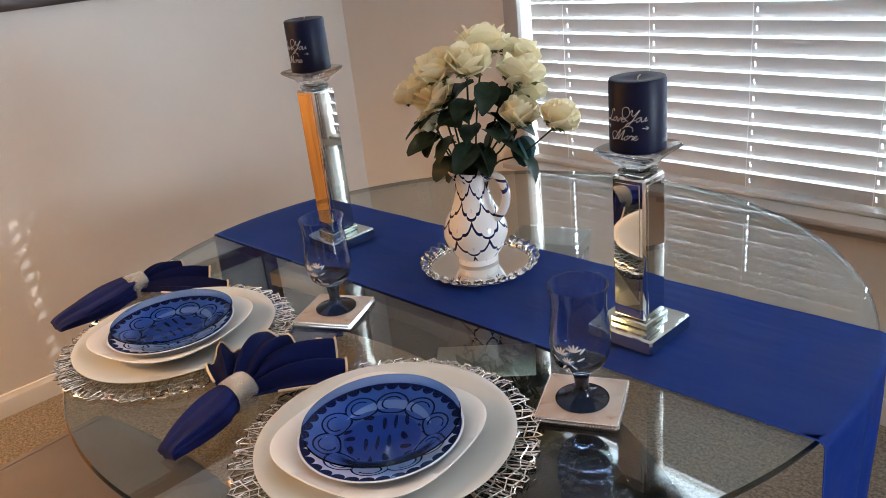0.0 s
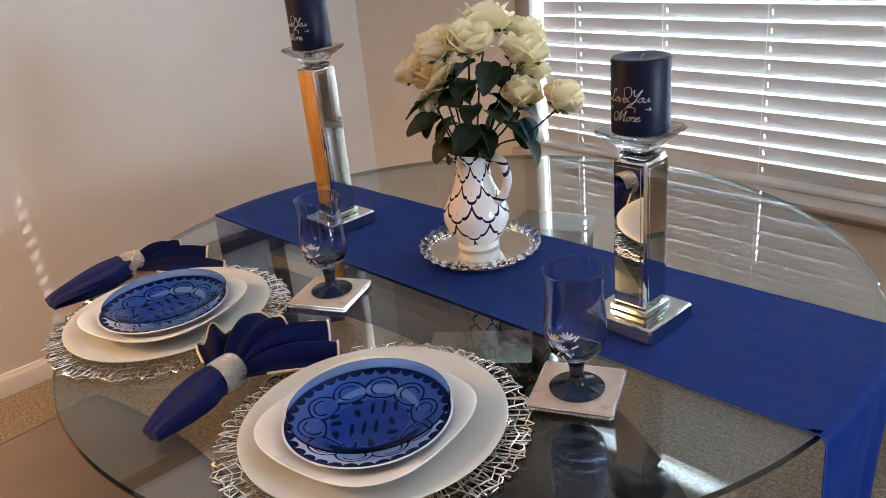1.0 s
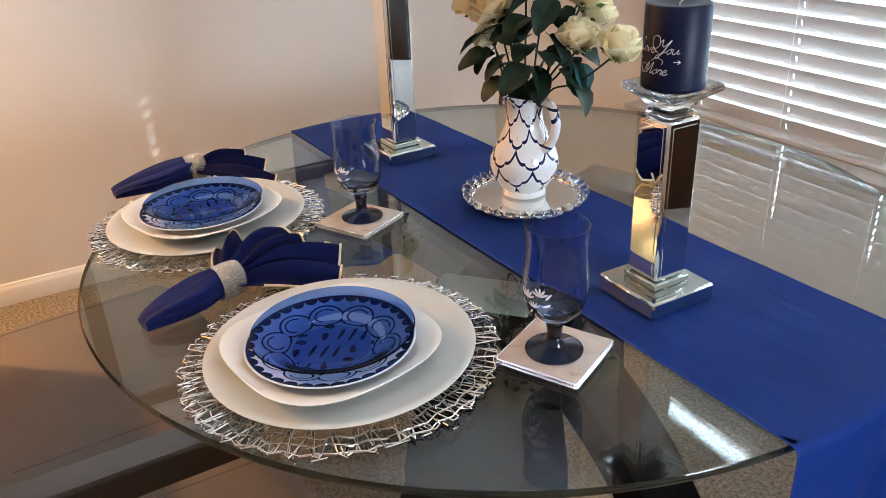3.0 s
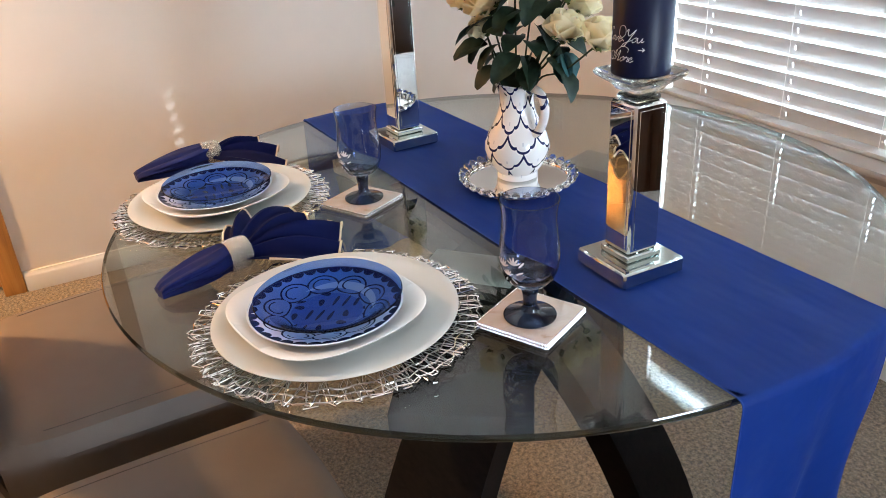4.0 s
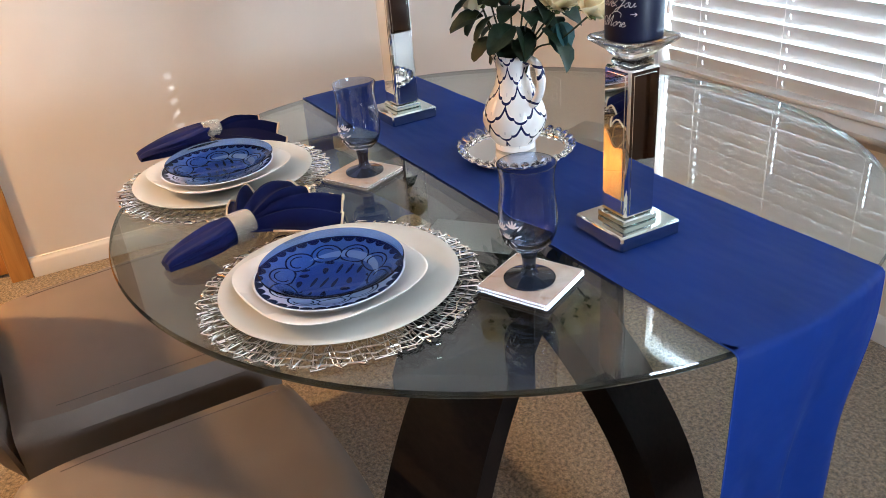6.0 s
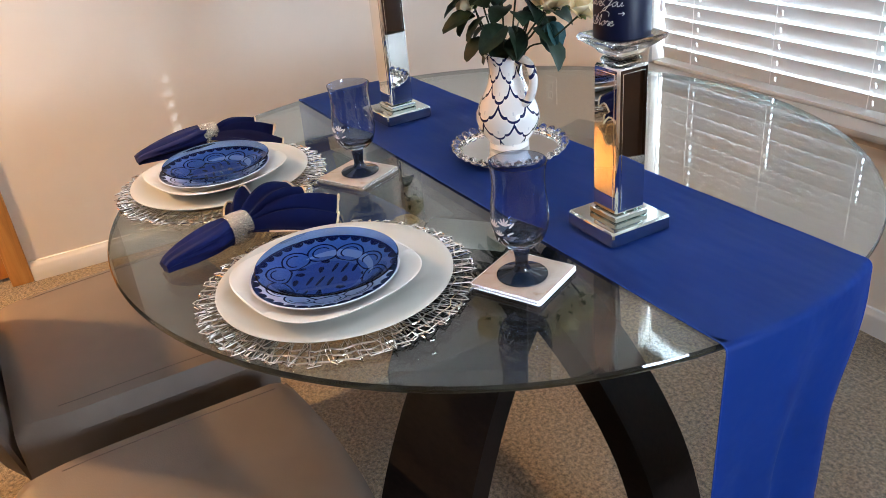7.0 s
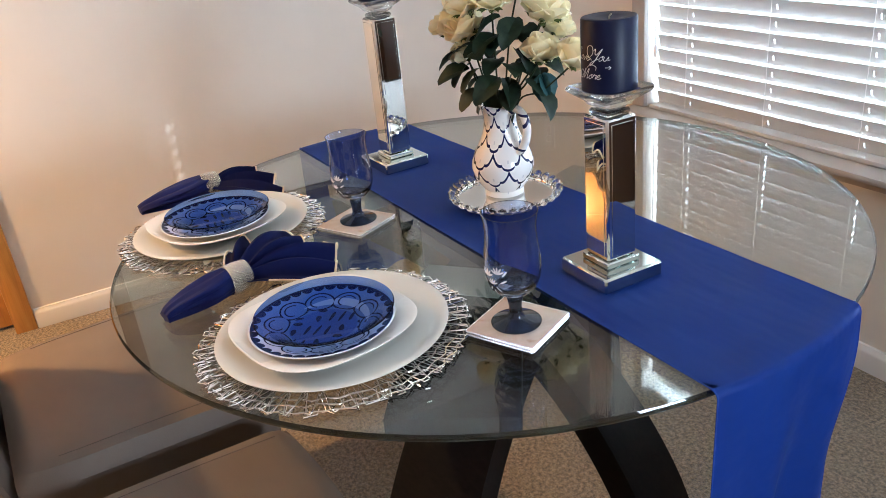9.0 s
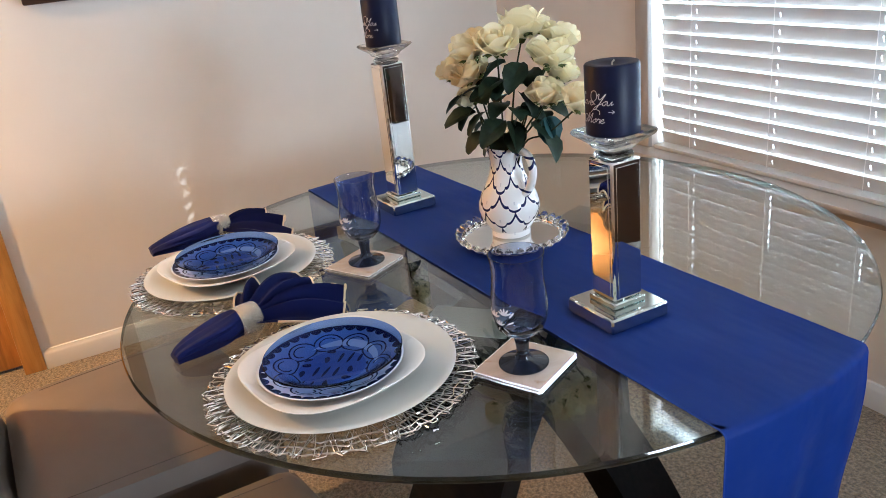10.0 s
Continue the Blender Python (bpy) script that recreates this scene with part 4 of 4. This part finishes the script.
for turn, droop in ((20, 60), (60, 75), (-30, 70), (10, 85)):
    lf = new("leaf", LEAF_BLUE)
    lf.parent = bouquet
    p = R0 * 0.088 + F0 * -0.04
    lf.matrix_basis = Matrix.Translation((p.x, p.y, 0.236)) @ pose(0, 0, 0, 20, droop, turn)

# ---- goblets on coasters ----


def goblet():
    g = thing("goblet", pose(0, 0, 0), "blue smoked glass goblet with etched white flowers, on a coaster", "goblet", "blue goblets")
    part("foot", lathe([(0, 0), (0.031, 0), (0.033, 0.0012), (0.033, 0.003), (0.026, 0.0055), (0.012, 0.010), (0.0085, 0.017), (0.0085, 0.026), (0.0095, 0.034), (0.0105, 0.040), (0.009, 0.0435), (0, 0.045)], 56), M_GOBLETFOOT, g, "dark blue glass foot and stem")
    outer = [(0, 0.0445), (0.010, 0.0450), (0.022, 0.0500), (0.031, 0.060), (0.0355, 0.074), (0.0365, 0.088), (0.0358, 0.106), (0.0336, 0.124), (0.0327, 0.138), (0.0334, 0.151), (0.0354, 0.1620), (0.0357, 0.1640)]
    inner = [(0.0345, 0.1640), (0.0342, 0.1620), (0.0323, 0.151), (0.0316, 0.138), (0.0325, 0.124), (0.0346, 0.106), (0.0353, 0.088), (0.0342, 0.074), (0.0294, 0.062), (0.018, 0.055), (0, 0.0535)]
    part("bowl", lathe(outer + inner, 64), M_GOBLET, g)
    # etched flowers lie on the bowl's outside
    bm = bmesh.new()

    def rad(z):
        for (ra, za), (rb, zb) in zip(outer, outer[1:]):
            if za <= z <= zb:
                return ra + (rb - ra) * (z - za) / (zb - za)
        return 0.034

    def blob(u, z, long, wide, turn):
        pts = []
        for i in range(10):
            a = 2 * math.pi * i / 10
            du, dz = long * math.cos(a), wide * math.sin(a)
            uu, zz = u + du * math.cos(turn) - dz * math.sin(turn), z + du * math.sin(turn) + dz * math.cos(turn)
            ang = radians(-77) + uu / 0.036
            r = rad(zz) + 0.0003
            pts.append(bm.verts.new((r * math.cos(ang), r * math.sin(ang), zz)))
        bm.faces.new(pts)

    for cu, cz, s in ((-0.008, 0.084, 1.0), (0.008, 0.090, 1.0), (0.000, 0.074, 0.8)):
        for i in range(5):
            a = (i - 2) * 0.55 + math.pi / 2
            blob(cu + 0.0056 * s * math.cos(a), cz + 0.0056 * s * math.sin(a), 0.0052 * s, 0.0013 * s, a)
    for u, z, t in ((-0.016, 0.076, 2.6), (0.016, 0.080, 0.5), (-0.006, 0.066, -2.3), (0.008, 0.067, -0.8), (-0.017, 0.088, 2.2), (0.018, 0.092, 0.9), (0.000, 0.060, -1.5)):
        blob(u, z, 0.0052, 0.0012, t)
    part("etched_flowers", bm, M_ETCH, g, "white etched flowers", False)
    return g


def coaster():
    c = thing("coaster", pose(0, 0, 0), "square pale stone coaster edged with rhinestones", "coaster", "rhinestone coasters")
    h = 0.051
    part("slab", boxed((-h, -h, 0.0), (h, h, 0.0095), 0.0012), M_COASTER, c)
    bm = bmesh.new()
    n = 27
    for side in range(4):
        for row in range(2):
            for i in range(n):
                u = -h + 2 * h * (i + 0.5) / n
                p = Matrix.Rotation(side * math.pi / 2, 3, "Z") @ Vector((u, -h - 0.0006, 0.0028 + row * 0.0044))
                bmesh.ops.create_icosphere(bm, subdivisions=1, radius=0.0021, matrix=Matrix.Translation(p))
    tagged(part("rhinestone_trim", bm, M_RHINE, c, "two rows of rhinestones", False), kind="stuff")
    return c


c_one = coaster()
g_one = goblet()
c_one.matrix_basis = pose(-0.371, 0.905, T + 0.0005, 0, 0, 27)
g_one.matrix_basis = pose(-0.369, 0.902, T + 0.0100) @ Matrix.Diagonal((1.04, 1.04, 1.0, 1.0))
copy_thing(c_one, pose(-0.862, 0.868, T + 0.0005, 0, 0, 28))
copy_thing(g_one, pose(-0.861, 0.872, T + 0.0102))

# ---- place settings ----


def placemat():
    p = thing("placemat", pose(0, 0, 0), "round openwork placemat of woven silver wire, on the glass", "placemat", "silver placemats")
    rng = random.Random(5)
    bm = bmesh.new()
    # bent zigzag wires with looped ends, then wavy rings that bind them
    for layer, (n, r_in, r_out) in enumerate(((42, 0.140, 0.190), (38, 0.144, 0.187), (46, 0.152, 0.192))):
        pts = []
        for i in range(n):
            for half, r in ((0.0, r_in), (0.36, r_out), (0.50, r_out + 0.0025), (0.64, r_out)):
                a = 2 * math.pi * (i + half + layer * 0.31 + rng.uniform(-0.22, 0.22)) / n
                rr = r + rng.uniform(-0.004, 0.003)
                pts.append((rr * math.cos(a), rr * math.sin(a), 0.0020 + 0.0014 * layer + rng.uniform(0, 0.0012)))
        tube(bm, pts, 0.0013, 5, True)
    for r, m in ((0.188, 70), (0.176, 54), (0.163, 60)):
        pts = []
        for i in range(m):
            a = 2 * math.pi * (i + rng.uniform(-0.2, 0.2)) / m
            rr = r + (0.0035 if i % 2 else -0.0035) + rng.uniform(-0.0015, 0.0015)
            pts.append((rr * math.cos(a), rr * math.sin(a), 0.0040 + (0.0022 if i % 2 else 0.0)))
        tube(bm, pts, 0.0013, 5, True)
    tagged(part("woven_wire", bm, M_WIRE, p, "tangled silver wire", True), kind="stuff")
    part("mat_centre", lathe([(0, 0.0010), (0.136, 0.0010), (0.139, 0.0025), (0.136, 0.004), (0, 0.004)], 64), M_WIRE, p, "flat silver centre")
    return p


def charger():
    prof = [(0, 0), (0.090, 0), (0.098, 0.001), (0.125, 0.007), (0.155, 0.0125), (0.1615, 0.0138), (0.1622, 0.0150), (0.1605, 0.0158), (0.150, 0.0140), (0.115, 0.0085), (0.098, 0.0045), (0, 0.004)]
    c = part("charger_plate", lathe(prof, 128), M_CHARGER)
    return tagged(c, "large round matt white charger plate on a silver placemat", "plate", "charger plates")


def squircle(a, r, z):
    """A soft square: corners reach further and lift."""
    n = 3.1
    k = (abs(math.cos(a)) ** n + abs(math.sin(a)) ** n) ** (-1 / n)
    f = max(0.0, (r - 0.06) / 0.06)
    f = min(1.0, f)
    return r * (1 + (k - 1) * f), z + 0.006 * f * (k - 1) / 0.25


def dinner_plate():
    prof = [(0, 0), (0.058, 0), (0.064, 0.003), (0.078, 0.010), (0.098, 0.019), (0.1105, 0.0250), (0.1115, 0.0266), (0.1096, 0.0274), (0.094, 0.0215), (0.076, 0.013), (0.064, 0.0065), (0, 0.005)]
    c = part("dinner_plate", lathe([(r * 1.045, z) for r, z in prof], 128, squircle), M_CHINA)
    return tagged(c, "glazed white soft-square dinner plate on the charger", "plate", "white dinner plates")


def painted_plate():
    prof = [(0, 0), (0.050, 0), (0.055, 0.003), (0.066, 0.0075), (0.090, 0.0160), (0.0985, 0.0185), (0.0998, 0.0196), (0.0985, 0.0204), (0.090, 0.0180), (0.066, 0.0098), (0.052, 0.0055), (0, 0.0045)]
    c = part("patterned_plate", lathe(prof, 128), M_PATTERN)
    return tagged(c, "white china plate with painted navy scallops and loops", "plate", "patterned plates")


def glass_plate():
    prof = [(0, 0), (0.053, 0), (0.058, 0.0010), (0.066, 0.0055), (0.074, 0.0110), (0.082, 0.0165), (0.0920, 0.0214), (0.0945, 0.0222), (0.0960, 0.0233), (0.0947, 0.0243), (0.0915, 0.0236), (0.0810, 0.0188), (0.0725, 0.0132), (0.0640, 0.0076), (0.056, 0.0036), (0, 0.0030)]
    c = part("glass_plate", lathe(prof, 128), M_BLUEPLATE)
    return tagged(c, "clear cobalt blue glass plate stacked on the patterned plate", "plate", "blue glass plates")


mat_a, cha_a, din_a, pat_a, gla_a = placemat(), charger(), dinner_plate(), painted_plate(), glass_plate()
SETTINGS = ((-0.513, 0.690, 0.0, (0.006, -0.002), (0.017, -0.018), (0.020, -0.011)), (-1.013, 0.655, 40.0, (0.008, -0.004), (0.018, -0.012), (0.022, -0.006)))
for k, (mx, my, turn, dc, dd, dp) in enumerate(SETTINGS):
    rows = ((mat_a, mx, my, T + 0.0002, turn), (cha_a, mx + dc[0], my + dc[1], T + 0.0066, 0), (din_a, mx + dd[0], my + dd[1], T + 0.0110, 11 + 0.2 * turn),
            (pat_a, mx + dp[0] + 0.003, my + dp[1] - 0.009, T + 0.0240, 20 + turn), (gla_a, mx + dp[0] - 0.001, my + dp[1] - 0.003, T + 0.0312, turn))
    for ob, px, py, pz, rz in rows:
        if k == 0:
            ob.matrix_basis = pose(px, py, pz, 0, 0, rz)
        else:
            copy_thing(ob, pose(px, py, pz, 0, 0, rz))

# ---- napkins in rings ----


def napkin(tip, ring, fans, seed, label, plump=1.0):
    """A rolled tail from tip to ring, and folded leaves beyond the ring that end at the points in fans (each with its height and width)."""
    rng = random.Random(seed)
    tip, ring = Vector(tip), Vector(ring)
    nap = thing("napkin", pose(ring.x, ring.y, T), label, "napkin", "navy napkins")
    o = Vector((ring.x, ring.y, T))
    way = (ring - tip)
    way.z = 0
    length = way.length
    way.normalize()
    side = Vector((-way.y, way.x, 0))
    # the rolled tail, with lengthwise folds
    bm = bmesh.new()
    rings = []
    steps, around = 24, 60
    for i in range(steps + 1):
        f = i / steps
        c = tip.lerp(ring, f)
        wide = 0.008 * plump ** 2 + 0.0215 * plump * math.sin(math.pi * min(1.0, 0.10 + f * 0.62)) - 0.013 * max(0, f - 0.65) / 0.35
        high = 0.007 + 0.016 * f ** 0.6
        row = []
        for k in range(around):
            a = 2 * math.pi * k / around
            calm = 1 - 0.75 * f ** 2
            fold = 1 + calm * (0.15 * math.sin(5 * a + 1.5 * f + seed) + 0.11 * math.sin(9 * a - 2 * f)) + 0.02 * math.sin(17 * a + 3 * f)
            p = side * wide * math.cos(a) * fold + Vector((0, 0, 1)) * (high * math.sin(a) * fold)
            row.append(bm.verts.new(Vector((c.x, c.y, T + high * 1.08 + 0.001)) + p - o))
        rings.append(row)
    for p, q in zip(rings, rings[1:]):
        for k in range(around):
            bm.faces.new((p[k], p[(k + 1) % around], q[(k + 1) % around], q[k]))
    bm.faces.new(rings[0][::-1])
    bm.faces.new(rings[-1])
    part("rolled_tail", bm, M_NAPKIN, nap)
    # the fanned leaves
    for n, (fx, fy, fz, wide, hump) in enumerate(fans):
        end = Vector((fx, fy, T + fz))
        start = Vector((ring.x, ring.y, T + 0.020)) - way * 0.008
        d = end - start
        flat = Vector((d.x, d.y, 0)).normalized()
        s = Vector((-flat.y, flat.x, 0))
        grid = []
        nu, nv = 16, 14
        for iv in range(nv + 1):
            v = iv / nv
            row = []
            w = 0.011 + (wide - 0.011) * math.sin(v * math.pi / 2) ** 0.9
            for iu in range(nu + 1):
                u = iu / nu * 2 - 1
                end_shape = 1 - 0.16 * (abs(u) ** 1.5) * v
                p = start + d * (v * end_shape) + s * w * u
                arch = hump * math.sin(math.pi * min(1, v * 0.9)) * (1 - 0.75 * u * u)
                pleat = 0.0075 * math.sin(u * 6.5 + n * 1.7 + seed) * (0.5 + v * 0.7)
                p.z = max(T + 0.002 + 0.001 * n, p.z + arch + pleat - 0.012 * abs(u) ** 2 * v)
                row.append(p - o)
            grid.append(row)
        bm = sheet(bmesh.new(), grid, 0.0016)
        leaf = part("folded_leaf", bm, M_NAPKIN, nap)
        edge = [grid[-1][i] + Vector((0, 0, 0.0006)) for i in range(nu + 1)]
        edge = [g[0] for g in grid[5:-1]] + edge + [g[-1] for g in reversed(grid[5:-1])]
        part("hem", tube(bmesh.new(), [p + Vector((0, 0, 0.0008)) for p in edge], 0.0020, 5), M_HEM, leaf, "cream stitched hem")
    # the ring is slipped on
    rg = thing("napkin_ring", Matrix.Translation((ring.x, ring.y, T + 0.0245)) @ way.to_track_quat("Z", "Y").to_matrix().to_4x4(), "sparkling champagne glitter napkin ring", "napkin ring", "glitter napkin rings")
    prof = [(0.0215, -0.017), (0.0235, -0.018), (0.0250, -0.014), (0.0256, 0.0), (0.0250, 0.014), (0.0235, 0.018), (0.0215, 0.017), (0.0215, 0.0), (0.0215, -0.017)]
    part("band", lathe(prof, 56), M_GLITTER, rg)


napkin((-0.708, 0.490, 0), (-0.737, 0.613, 0), [(-0.690, 0.765, 0.006, 0.036, 0.026), (-0.755, 0.790, 0.010, 0.034, 0.034), (-0.835, 0.740, 0.018, 0.046, 0.036), (-0.855, 0.660, 0.028, 0.030, 0.022)], 2, "navy cloth napkin with cream hem, fanned out of a glitter ring")
napkin((-1.232, 0.530, 0), (-1.240, 0.684, 0), [(-1.110, 0.806, 0.005, 0.024, 0.020), (-1.200, 0.818, 0.010, 0.030, 0.022), (-1.285, 0.795, 0.014, 0.028, 0.022)], 7, "navy cloth napkin with cream hem, folded through a glitter ring", 1.25)

# ---- dining chairs ----


def chair():
    c = thing("dining_chair", pose(0, 0, 0), "grey leatherette upholstered dining chair pushed up to the table", "chair", "chairs round the table")
    # seat: tapered cushion, front towards +y
    bm = bmesh.new()
    nx, ny = 26, 24
    top, bot = [], []
    for j in range(ny + 1):
        v = j / ny
        half = (0.262 + 0.022 * v) * (1 - 0.08 * max(0.0, 1 - v / 0.25) ** 2)
        row_t, row_b = [], []
        for i in range(nx + 1):
            u = i / nx * 2 - 1
            y = -0.235 + 0.47 * v - 0.030 * u * u * v
            edge = min(1.0, (1 - abs(u)) / 0.14, v / 0.10 + 0.05, (1 - v) / 0.14)
            fall = (1 - math.sqrt(max(0.0, 1 - (1 - edge) ** 2))) * 0.030
            crown = 0.012 * (1 - u * u) * math.sin(math.pi * v)
            row_t.append((u * half, y, 0.503 - fall + crown))
            row_b.append((u * half * 0.985, y - 0.004 * v, 0.350))
        top.append(row_t)
        bot.append(row_b)
    vt = [[bm.verts.new(p) for p in r] for r in top]
    vb = [[bm.verts.new(p) for p in r] for r in bot]
    for rows, flip in ((vt, False), (vb, True)):
        for a, b in zip(rows, rows[1:]):
            for i in range(nx):
                q = (a[i], a[i + 1], b[i + 1], b[i])
                bm.faces.new(q[::-1] if flip else q)
    rim_t = vt[0] + [r[-1] for r in vt[1:]] + vt[-1][-2::-1] + [r[0] for r in vt[-2:0:-1]]
    rim_b = vb[0] + [r[-1] for r in vb[1:]] + vb[-1][-2::-1] + [r[0] for r in vb[-2:0:-1]]
    for i in range(len(rim_t)):
        k = (i + 1) % len(rim_t)
        bm.faces.new((rim_t[i], rim_t[k], rim_b[k], rim_b[i]))
    seat = part("seat", bm, M_LEATHER, c, "grey leatherette seat cushion")
    for sx in (-1, 1):
        line = []
        for k in range(2, 12):
            v, u = k / 12, 0.84
            half = (0.262 + 0.022 * v) * (1 - 0.08 * max(0.0, 1 - v / 0.25) ** 2)
            line.append((sx * u * half, -0.235 + 0.47 * v - 0.030 * u * u * v, 0.5032 + 0.012 * (1 - u * u) * math.sin(math.pi * v)))
        part("seam", tube(bmesh.new(), line, 0.0008, 6), M_SEAM, seat, "stitched seam")
    # back
    bm = bmesh.new()
    grid_f, grid_b = [], []
    for j in range(17):
        v = j / 16
        half = 0.200 + 0.012 * math.sin(math.pi * v)
        lean = -0.262 - 0.11 * v
        pill = 0.030 * math.sqrt(max(0.0, 1 - (2 * v - 1) ** 6))
        rf, rb = [], []
        for i in range(21):
            u = i / 20 * 2 - 1
            p = pill * math.sqrt(max(0.0, 1 - abs(u) ** 6)) + 0.004
            curve = 0.025 * u * u
            rf.append((u * half, lean + p + curve, 0.36 + 0.62 * v))
            rb.append((u * half, lean - p + curve, 0.36 + 0.62 * v))
        grid_f.append(rf)
        grid_b.append(rb)
    vf = [[bm.verts.new(p) for p in r] for r in grid_f]
    vr = [[bm.verts.new(p) for p in r] for r in grid_b]
    for rows, flip in ((vf, True), (vr, False)):
        for a, b in zip(rows, rows[1:]):
            for i in range(20):
                q = (a[i], a[i + 1], b[i + 1], b[i])
                bm.faces.new(q[::-1] if flip else q)
    e1 = vf[0] + [r[-1] for r in vf[1:]] + vf[-1][-2::-1] + [r[0] for r in vf[-2:0:-1]]
    e2 = vr[0] + [r[-1] for r in vr[1:]] + vr[-1][-2::-1] + [r[0] for r in vr[-2:0:-1]]
    for i in range(len(e1)):
        k = (i + 1) % len(e1)
        bm.faces.new((e1[i], e1[k], e2[k], e2[i]))
    part("backrest", bm, M_LEATHER, c, "grey leatherette padded back")
    for sx, sy in ((-1, -1), (1, -1), (-1, 1), (1, 1)):
        bm = bmesh.new()
        x, y = sx * (0.19 if sy < 0 else 0.215), -0.20 if sy < 0 else 0.17
        v = []
        for z, s, dy in ((0.0, 0.014, 0.03 * sy), (0.352, 0.021, 0.0)):
            v.append([bm.verts.new((x + a * s, y + dy + b * s, z)) for a, b in ((-1, -1), (1, -1), (1, 1), (-1, 1))])
        for i in range(4):
            bm.faces.new((v[0][i], v[0][(i + 1) % 4], v[1][(i + 1) % 4], v[1][i]))
        bm.faces.new(v[0][::-1])
        bm.faces.new(v[1])
        bmesh.ops.bevel(bm, geom=list(bm.edges), offset=0.003, segments=2, affect="EDGES")
        part("leg", bm, M_DARKWOOD, c, "dark tapered wooden leg")
    return c


ch = chair()
ch.matrix_basis = pose(-1.088, 0.418, 0, 0, 0, 4)
copy_thing(ch, pose(-0.454, 0.424, 0, 0, 0, -1))
